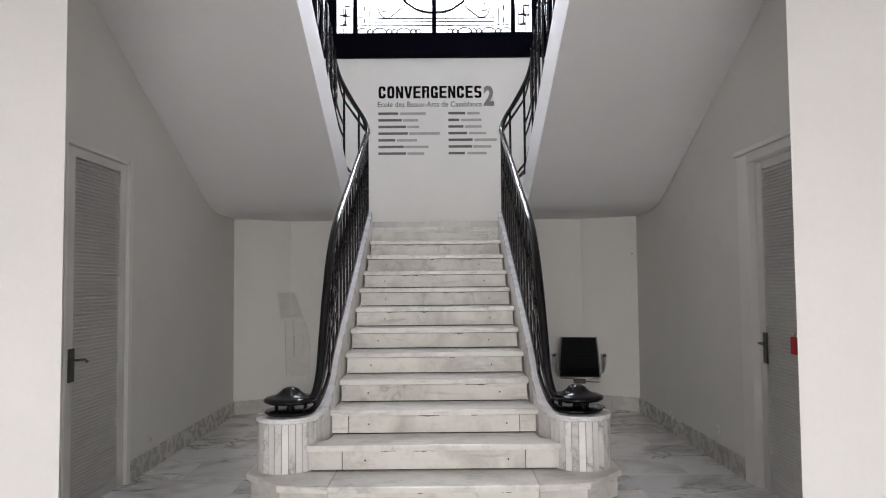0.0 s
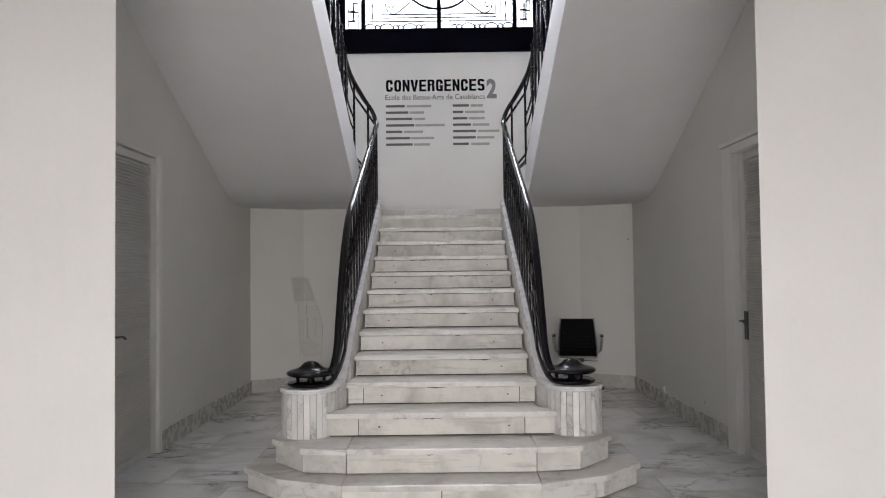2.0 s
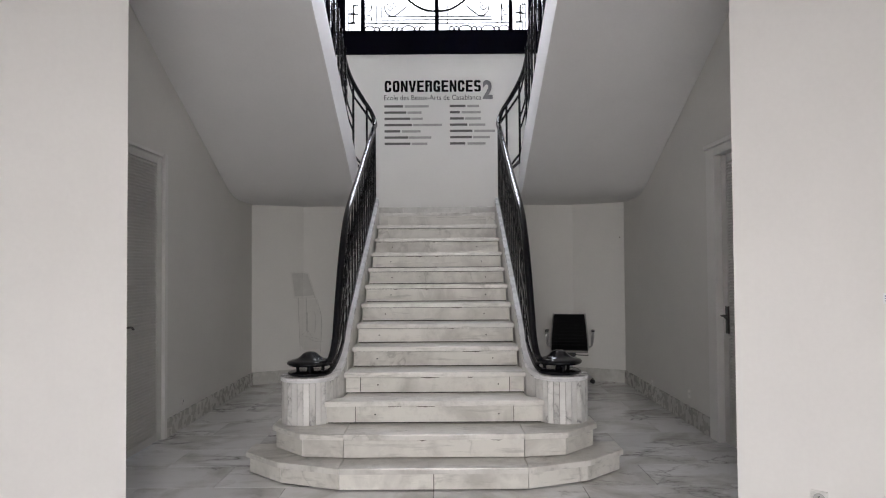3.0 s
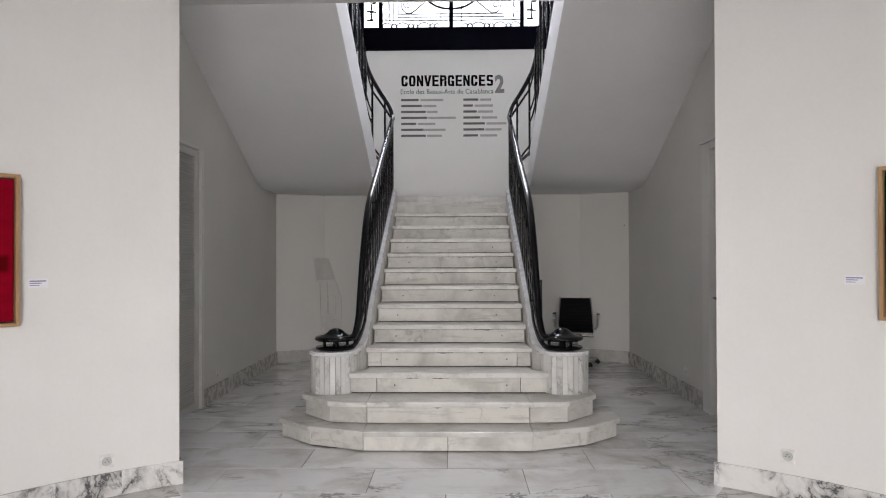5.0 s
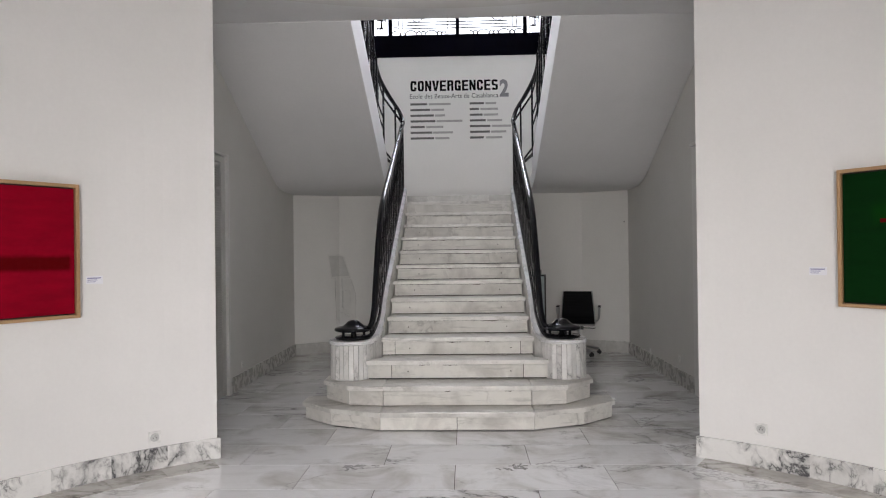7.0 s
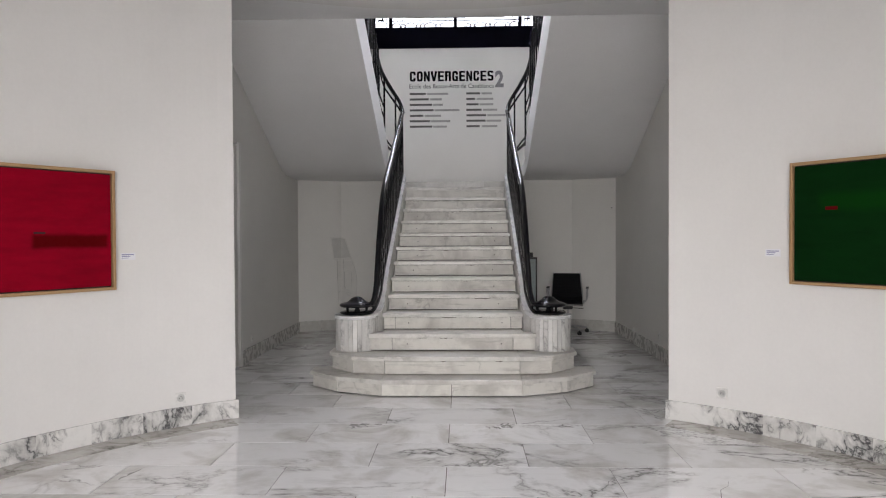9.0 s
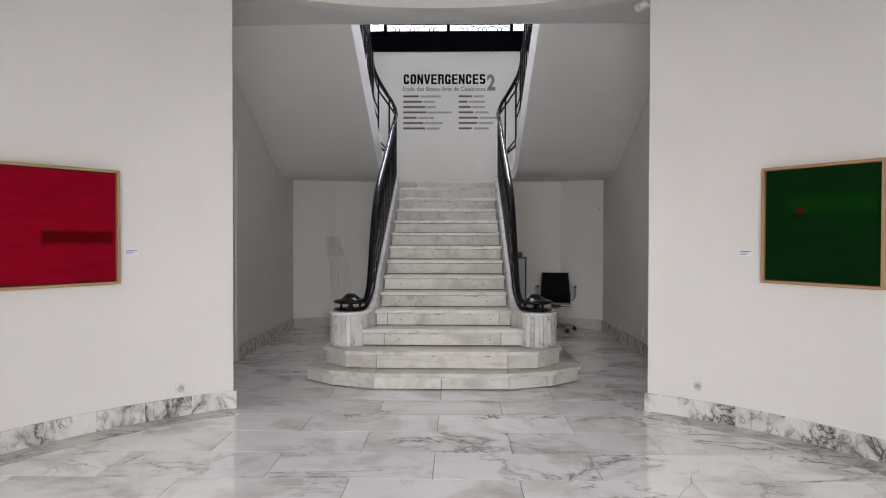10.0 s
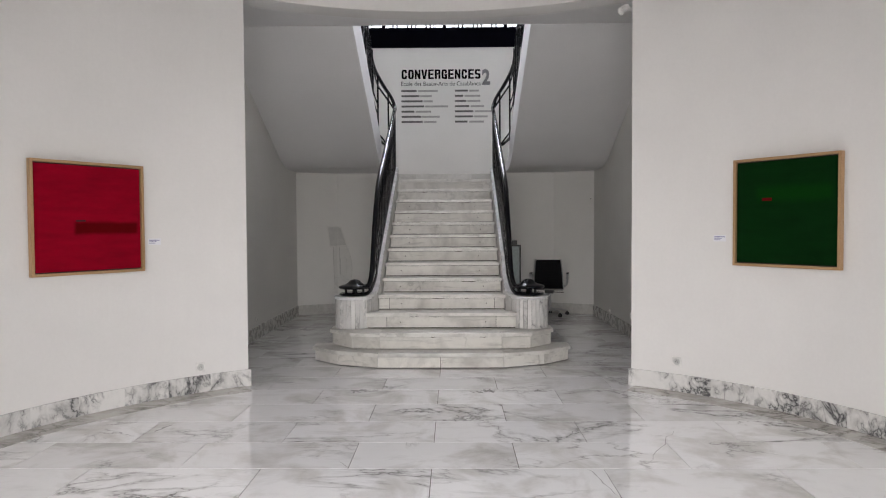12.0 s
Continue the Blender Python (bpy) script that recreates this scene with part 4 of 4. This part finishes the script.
def painting(a0, a1, z0, z1, canvas, label, marks):
    m, w = on_wall(a0, a1, 0.02)
    p = thing("painting", label, "painting", m, "paintings on the hall walls")
    h = z1 - z0
    fw, dep = 0.021, 0.045
    for n, b in (("frame_bar", (-w / 2, z0, -w / 2 + fw, z1)), ("frame_bar", (w / 2 - fw, z0, w / 2, z1)), ("frame_bar", (-w / 2 + fw + 0.0005, z0, w / 2 - fw - 0.0005, z0 + fw)), ("frame_bar", (-w / 2 + fw + 0.0005, z1 - fw, w / 2 - fw - 0.0005, z1))):
        part(n, box(b[0], -dep, b[1], b[2], 0.0, b[3], 0.0015), M_OAK, p, "pale oak frame bar")
    part("inner_edge", box(-w / 2 + fw, -0.012, z0 + fw, w / 2 - fw, -0.004, z1 - fw), M_DARKWOOD, p, "dark shadow gap behind the canvas")
    g = fw + 0.009
    part("canvas", box(-w / 2 + g, -0.034, z0 + g, w / 2 - g, -0.013, z1 - g, 0.003), canvas, p, "painted canvas")
    for nm, (u0, v0, u1, v1), mat in marks:
        x0, x1 = -w / 2 + w * u0, -w / 2 + w * u1
        bm = box(x0, -0.0352, z0 + h * v0, x1, -0.0345, z0 + h * v1)
        part(nm, bm, mat, p)
    return p


painting(-64.7, -49.05, 1.075, 1.915, M_RED, "square red abstract painting in a pale oak frame", (("brush_mark", (0.37, 0.47, 0.455, 0.485), M_DARK),))
painting(49.1, 64.2, 1.1, 1.93, M_GREEN, "square dark green abstract painting in a pale oak frame", (("brush_mark", (0.29, 0.605, 0.385, 0.632), M_DEEPRED),))
for a0, a1, z in ((-47.75, -46.15, 1.308), (45.85, 47.05, 1.313)):
    m, w = on_wall(a0, a1, 0.0005)
    c = thing("wall_label", "small white printed card beside the painting", "label", m, "cards beside the paintings")
    part("card", box(-0.052, -0.003, z - 0.026, 0.052, -0.0005, z + 0.026), M_CARD, c)
    for k, (u, t) in enumerate(((0.085, 0.007), (0.06, 0.005), (0.05, 0.004))):
        part("text_line", box(-0.044, -0.0042, z + 0.012 - k * 0.012 - t / 2, -0.044 + u, -0.0032, z + 0.012 - k * 0.012 + t / 2), M_CARDINK, c)


def socket(a, z, plate):
    m, w = on_wall(a - 0.7, a + 0.7, 0.0)
    o = thing("wall_socket", "white round wall socket above the marble skirting", "socket", m, "wall sockets")
    r = 0.026
    if plate:
        part("plate", box(-0.041, -0.009, z - 0.041, 0.041, 0.001, z + 0.041, 0.004), M_PLASTIC, o, "square white plastic plate")
    f = -0.0095 if plate else 0.0
    rim = lathe([(0.0, 0.0), (r * 0.82, 0.0), (r * 0.86, 0.006), (r, 0.006), (r + 0.003, 0.0), (r + 0.003, -0.004)], 0, 0, 24)
    part("well", moved(rim, Matrix.Translation((0, f, z)) @ Matrix.Rotation(radians(90), 4, "X")), M_SOCKET, o)
    for dx in (-0.0095, 0.0095):
        part("hole", moved(lathe([(0.0035, 0.0), (0.0035, 0.001), (0, 0.001)], 0, 0, 8), Matrix.Translation((dx, f - 0.0005, z - 0.002)) @ Matrix.Rotation(radians(90), 4, "X")), M_HOLE, o)
    part("earth_pin", moved(lathe([(0.003, 0.0), (0.003, 0.012), (0, 0.014)], 0, 0, 8), Matrix.Translation((0, f, z + 0.012)) @ Matrix.Rotation(radians(90), 4, "X")), M_STEEL, o)
    return o


socket(-40.3, 0.218, True)
socket(39.95, 0.256, True)
for s, y, z, w in ((-1, 1.69, 0.245, 0.028), (1, 1.72, 0.275, 0.028), (1, 2.89, 0.18, 0.02)):
    o = thing("wall_outlet", "tiny white outlet plate low on the stair hall wall", "outlet", None, "small outlets by the stairs")
    part("plate", box(s * SIDE_X, y - w / 2, z - 0.035, s * (SIDE_X - 0.008), y + w / 2, z + 0.035, 0.003), M_PLASTIC, o)
    part("slot", box(s * (SIDE_X - 0.0085), y - 0.003, z - 0.012, s * (SIDE_X - 0.0095), y + 0.003, z + 0.012), M_HOLE, o)

nail = thing("wall_hook", "tiny dark hook in the niche wall", "hook")
part("pin", moved(lathe([(0.009, 0.0), (0.006, 0.012), (0.0, 0.014)], 0, 0, 10), Matrix.Translation((2.34, 4.046, 1.86)) @ Matrix.Rotation(radians(90), 4, "X")), M_STEEL, nail)

# spotlight high on the jamb
sp = thing("spotlight", "small white cylindrical spotlight high on the opening's edge", "spotlight", pose(1.70, -0.83, 3.345))
part("bracket", box(-0.015, -0.015, -0.015, 0.03, 0.015, 0.015, 0.003), M_PLASTIC, sp)
can = lathe([(0.0, -0.045), (0.03, -0.045), (0.033, -0.04), (0.033, 0.05), (0.028, 0.05), (0.026, 0.04), (0.0, 0.04)], 0, 0, 20)
part("can", moved(can, Matrix.Translation((-0.04, -0.02, -0.005)) @ Matrix.Rotation(radians(-125), 4, "Y") @ Matrix.Rotation(radians(25), 4, "X")), M_PLASTIC, sp)

# ---- office chair in the niche ----


def office_chair(m):
    c = thing("office_chair", "black ribbed leather office chair with chrome arms on castors", "chair", m)
    # seat and back are slung sheets between side frames
    prof_back = smooth_line([(0, -0.2, 0.47), (0, -0.235, 0.56), (0, -0.25, 0.7), (0, -0.275, 0.9)], 5)
    prof_seat = smooth_line([(0, -0.2, 0.465), (0, -0.05, 0.445), (0, 0.12, 0.455), (0, 0.25, 0.44)], 5)
    back = sweep(prof_back, 0.405, 0.03, 4, True, None, (0, 1, 0))
    for v in back.verts:
        v.co.x *= 1.0 + (0.72 - v.co.z) * 0.4
    smooth(part("backrest", back, M_LEATHER, c, "black ribbed backrest"), 30)
    smooth(part("seat", sweep(prof_seat, 0.44, 0.03, 4, True), M_LEATHER, c), 30)
    for i in range(9):
        z = 0.52 + i * 0.042
        part("rib", box(-0.198 * (1 + (0.72 - z) * 0.4), -0.29 + (0.9 - z) * 0.09, z - 0.003, 0.198 * (1 + (0.72 - z) * 0.4), -0.268 + (0.9 - z) * 0.09, z + 0.003, 0.002), M_LEATHER, c)
    for s in (-1, 1):
        fr = smooth_line([(s * 0.188, -0.28, 0.91), (s * 0.208, -0.25, 0.7), (s * 0.226, -0.21, 0.48), (s * 0.228, -0.05, 0.45), (s * 0.228, 0.25, 0.44)], 5)
        part("side_frame", sweep(fr, 0.014, 0.03, 6), M_CHROME, c, "polished side rail")
        arm = smooth_line([(s * 0.235, -0.2, 0.5), (s * 0.275, -0.21, 0.52), (s * 0.285, -0.205, 0.63), (s * 0.285, -0.16, 0.67), (s * 0.285, 0.02, 0.665), (s * 0.28, 0.06, 0.62), (s * 0.27, 0.02, 0.5), (s * 0.235, 0.0, 0.46)], 5)
        a = part("armrest", sweep(arm, 0.03, 0.012, 6), M_CHROME, c, "bent chrome arm loop")
        part("arm_pad", box(s * 0.285 - 0.02, -0.16, 0.672, s * 0.285 + 0.02, 0.03, 0.69, 0.006), M_BLACKPLASTIC, a)
    part("cross_bar", box(-0.22, -0.06, 0.405, 0.22, -0.01, 0.43, 0.006), M_STEEL, c)
    part("tilt_box", box(-0.07, -0.11, 0.36, 0.07, 0.07, 0.41, 0.012), M_BLACKPLASTIC, c)
    part("lever", sweep([(0.05, -0.05, 0.38), (0.2, -0.07, 0.375), (0.23, -0.07, 0.38)], 0.01, 0.01, 6), M_BLACKPLASTIC, c)
    part("column", lathe([(0.028, 0.12), (0.028, 0.25), (0.018, 0.25), (0.018, 0.365)], 0, 0, 16), M_CHROME, c)
    part("hub", lathe([(0.0, 0.13), (0.045, 0.13), (0.05, 0.1), (0.045, 0.075), (0.0, 0.07)], 0, 0, 18), M_CHROME, c)
    for k in range(5):
        a = radians(72 * k + 20)
        dx, dy = math.cos(a), math.sin(a)
        leg = part("leg", sweep(smooth_line([(dx * 0.04, dy * 0.04, 0.11), (dx * 0.17, dy * 0.17, 0.1), (dx * 0.29, dy * 0.29, 0.075)], 4), 0.034, 0.024, 8), M_CHROME, c, "chrome star-base leg")
        for t in (-1, 1):
            wh = lathe([(0.0, -0.009), (0.022, -0.009), (0.027, -0.005), (0.027, 0.005), (0.022, 0.009), (0.0, 0.009)], 0, 0, 16)
            px, py = dx * 0.29 - dy * 0.016 * t, dy * 0.29 + dx * 0.016 * t
            part("castor", moved(wh, Matrix.Translation((px, py, 0.0285)) @ Matrix.Rotation(a, 4, "Z") @ Matrix.Rotation(radians(90), 4, "X")), M_BLACKPLASTIC, leg)
        part("fork", lathe([(0.008, 0.03), (0.012, 0.066), (0.0, 0.07)], dx * 0.29, dy * 0.29, 8), M_BLACKPLASTIC, leg)
    return c


office_chair(pose(1.665, 3.93, 0, 0, 0, -12))

# ---- framed glass panel behind the stairs ----
fp = thing("framed_panel", "pale greenish glass panel in a slim black standing frame", "display stand", pose(1.0, 3.86, 0, 0, 0, 0))
for x in (-0.19, 0.19):
    part("upright", box(x - 0.011, -0.011, 0.03, x + 0.011, 0.011, 1.13, 0.002), M_BLACKPLASTIC, fp)
    part("foot", box(x - 0.02, -0.11, 0.0, x + 0.02, 0.11, 0.03, 0.004), M_BLACKPLASTIC, fp)
part("top_bar", box(-0.178, -0.011, 1.105, 0.178, 0.011, 1.13), M_BLACKPLASTIC, fp)
part("bottom_bar", box(-0.178, -0.011, 0.2, 0.178, 0.011, 0.225), M_BLACKPLASTIC, fp)
part("panel", box(-0.178, -0.004, 0.2252, 0.178, 0.004, 1.1048), M_PALEPANEL, fp, "pale green-grey glass panel")
part("clip", box(0.06, -0.02, 1.131, 0.14, 0.02, 1.2, 0.006), M_BLACKPLASTIC, fp)

# ---- faint drawing on the niche wall ----
dr = thing("wall_drawing", "faint grey pencil and wash drawing on the niche wall", "drawing")


def cant(u, z, off=0.003):
    """A point on the niche wall: u metres from the inner corner along the cant, negative round the corner on the flat wall."""
    d = Vector((CANT_X - SIDE_X, BACK_Y - CANT_Y)).normalized()
    if u >= 0:
        return Vector((-CANT_X + d.x * u - d.y * off, CANT_Y + d.y * u + d.x * off, z))
    return Vector((-CANT_X - u, CANT_Y - off, z))


for nm, mat, off, quads in (
    ("wash", M_PALEWASH, 0.002, (((0.18, 1.44), (0.003, 1.45), (0.003, 1.08), (0.13, 1.09)), ((-0.001, 1.45), (-0.07, 1.42), (-0.175, 1.09), (-0.001, 1.08)), ((0.085, 1.075), (0.003, 1.075), (0.003, 0.42), (0.06, 0.5)), ((-0.001, 1.075), (-0.19, 1.075), (-0.235, 0.85), (-0.23, 0.42), (-0.001, 0.4)))),
    ("wash", M_WASH, 0.004, (((0.16, 1.42), (0.003, 1.43), (0.003, 1.12), (0.12, 1.12)), ((-0.001, 1.43), (-0.05, 1.41), (-0.145, 1.13), (-0.001, 1.12)))),
):
    wash = bmesh.new()
    for quad in quads:
        wash.faces.new([wash.verts.new(cant(u, z, off)) for u, z in quad])
    part(nm, wash, mat, dr, "pale grey wash")
for pts in (((0.07, 1.1), (0.065, 0.8), (0.05, 0.4)), ((-0.035, 1.1), (-0.04, 0.66)), ((-0.05, 1.41), (-0.15, 1.1), (-0.235, 0.86), (-0.23, 0.5), (-0.22, 0.36)), ((0.075, 0.6), (-0.02, 0.585), (-0.12, 0.57), (-0.2, 0.545)), ((-0.07, 0.56), (-0.15, 0.52), (-0.26, 0.515)), ((-0.05, 0.9), (-0.15, 0.9), (-0.15, 0.64)), ((-0.05, 0.9), (-0.05, 0.64)), ((0.02, 0.61), (-0.05, 0.66), (-0.1, 0.6))):
    part("pencil_line", sweep([cant(u, z, 0.005) for u, z in smooth_pairs(pts)], 0.007, 0.002, 4, True), M_PENCIL, dr)

# ---- floor ----
structure("floor", box(-3.41, -12.0, -0.1, 3.41, 4.6, -0.004), M_JOINT, "white marble floor with grey veins in large slabs", "floor")

def floor_slabs():
    """Large marble slabs in a running bond; a slab keeps clear of the walls by its row's reach."""
    floor = bpy.data.objects["floor"]
    w, d, edge, made = 1.005, 0.492, 3.4, {}
    for row in range(-14, 12):
        y = -1.335 + row * d
        if y > 4.4 or y < -8.0:
            continue
        for col in range(-4, 5):
            x = col * w + (0.01 if row % 2 else 0.5025)
            a, b = max(x - w / 2, -edge), min(x + w / 2, edge)
            if b - a < 0.05:
                continue
            size = round(b - a, 3)
            if size not in made:
                bm = box(-size / 2 + 0.0024, -d / 2 + 0.0024, -0.03, size / 2 - 0.0024, d / 2 - 0.0024, 0.0)
                made[size] = bpy.data.meshes.new("floor_slab")
                bm.to_mesh(made[size]), bm.free()
                made[size].materials.append(M_FLOOR)
            ob = new("floor_slab", made[size])
            ob.parent = floor
            ob.matrix_local = pose((a + b) / 2, y, 0)


floor_slabs()


def floor_border():
    """Curved border course along the hall's round wall."""
    floor = bpy.data.objects["floor"]
    for s in (-1, 1):
        for i in range(9):
            a = [A0 + 0.012 + (math.radians(91) - A0) * (i + k / 6) / 9 for k in range(7)]
            a[0] += 0.0007
            out = [hall(t, HALL_R - 0.022) for t in a] + [hall(t, HALL_R - 0.24) for t in a[::-1]]
            c = Vector(hall(a[3])) * 1.0
            c.x *= s
            bm = prism([(s * x - c.x, y - c.y) for x, y in out], -0.002, 0.0035)
            part("border_piece", bm, M_BORDER, floor).matrix_local = pose(c.x, c.y, 0)


floor_border()


def floor_veins():
    """Dark branching blots and cracks in single slabs."""
    rnd = random.Random(11)
    floor = bpy.data.objects["floor"]
    for x0, x1, y in ((-0.77, -0.57, -1.133), (0.27, 0.46, -1.14), (0.13, 0.31, -2.0)):
        bm = bmesh.new()
        for j in range(14):
            cx, cy = rnd.uniform(x0, x1), y + rnd.uniform(-0.035, 0.035)
            line, a = [], rnd.uniform(-0.9, 0.9)
            for k in range(6):
                line.append((cx, cy, 0.0004))
                a += rnd.uniform(-0.8, 0.8)
                cx, cy = cx + 0.011 * math.cos(a), cy + 0.013 * math.sin(a)
            sweep(line, rnd.uniform(0.006, 0.02), 0.0006, 4, True, bm)
        part("vein_blot", bm, M_VEIN, floor, "dark vein blot in the marble")
    for (ax, ay), (bx, by), wide in (((0.893, -2.48), (1.006, -2.206), 0.012), ((-1.06, -1.48), (-0.838, -1.292), 0.014), ((1.644, -2.302), (1.294, -2.985), 0.012), ((0.911, -3.062), (0.98, -3.468), 0.02), ((-1.95, -2.34), (-1.89, -2.12), 0.05), ((-0.567, -2.925), (-0.491, -3.062), 0.012)):
        d = Vector((bx - ax, by - ay))
        side = Vector((-d.y, d.x)).normalized()
        line = [Vector((ax, ay)) + d * (k / 9) + side * rnd.uniform(-0.03, 0.03) * d.length for k in range(10)]
        bm = bmesh.new()
        rim = [(p + side * wide * rnd.uniform(0.1, 0.6) * math.sin(math.pi * (k + 0.5) / 10)) for k, p in enumerate(line)]
        bm.faces.new([bm.verts.new((p.x, p.y, 0.0004)) for p in line + rim[::-1]])
        part("vein_crack", bm, M_VEIN, floor, "dark vein crossing the marble")


floor_veins()


# ---- skirting, laid piece by piece ----


def skirting(name, points, height, label):
    """Marble skirting pieces along a line in plan, standing proud of the wall."""
    holder = thing(name, label, "skirting", kind="structure")
    for (ax, ay), (bx, by) in zip(points, points[1:]):
        p, q = Vector((ax, ay)), Vector((bx, by))
        d = (q - p).normalized()
        n = Vector((-d.y, d.x)) * 0.018
        p, q = p + d * 0.001, q - d * 0.001
        bm = prism([tuple(p), tuple(q), tuple(q + n), tuple(p + n)], 0.001, height, 0.003)
        c = (p + q) / 2
        moved(bm, Matrix.Translation((-c.x, -c.y, 0)))
        part("skirting_piece", bm, M_SKIRTPALE, holder).matrix_local = pose(c.x, c.y, 0)


def cut(a, b, n):
    return [(a[0] + (b[0] - a[0]) * i / n, a[1] + (b[1] - a[1]) * i / n) for i in range(n + 1)]


for s in (-1, 1):
    holder = thing("baseboard", "white marble skirting with dark veins round the hall", "skirting", kind="structure")
    for i in range(9):
        line = [hall(A0 - 0.006 + (math.radians(91.5) - A0) * (i + k / 5) / 9) for k in range(6)]
        inner = [hall(A0 - 0.006 + (math.radians(91.5) - A0) * (i + k / 5) / 9, HALL_R - 0.02) for k in range(6)]
        out = [(s * x, y) for x, y in line + inner[::-1]]
        c = Vector(out[2])
        bm = prism([(x - c.x, y - c.y) for x, y in out], 0.001, 0.148, 0.003)
        part("skirting_piece", bm, M_SKIRT, holder).matrix_local = pose(c.x, c.y, 0)
    # the end piece round the jamb
    q = [hall(A0 - 0.0062, HALL_R - 0.02), hall(A0 - 0.0002, HALL_R - 0.02), hall(A0 - 0.0002, HALL_R + THICK), hall(A0 - 0.0062, HALL_R + THICK)]
    part("skirting_piece", prism([(s * x, y) for x, y in q], 0.001, 0.148), M_SKIRT, holder)
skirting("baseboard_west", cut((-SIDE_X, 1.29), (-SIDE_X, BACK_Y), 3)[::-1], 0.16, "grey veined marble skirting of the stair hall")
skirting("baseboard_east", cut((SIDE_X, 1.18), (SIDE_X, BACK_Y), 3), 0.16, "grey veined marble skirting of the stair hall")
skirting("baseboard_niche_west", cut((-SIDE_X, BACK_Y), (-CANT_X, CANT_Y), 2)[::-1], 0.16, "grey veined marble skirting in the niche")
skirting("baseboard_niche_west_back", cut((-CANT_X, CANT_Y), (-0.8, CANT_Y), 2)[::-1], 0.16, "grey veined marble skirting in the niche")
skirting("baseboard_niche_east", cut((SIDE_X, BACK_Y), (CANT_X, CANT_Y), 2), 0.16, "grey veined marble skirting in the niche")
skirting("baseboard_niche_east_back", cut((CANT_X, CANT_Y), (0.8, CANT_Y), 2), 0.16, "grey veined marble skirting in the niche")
land = thing("baseboard_landing", "grey veined marble skirting along the landing wall", "skirting", kind="structure")
for a, b in ((-0.92, -0.48), (-0.478, 0.44), (0.442, 0.92)):
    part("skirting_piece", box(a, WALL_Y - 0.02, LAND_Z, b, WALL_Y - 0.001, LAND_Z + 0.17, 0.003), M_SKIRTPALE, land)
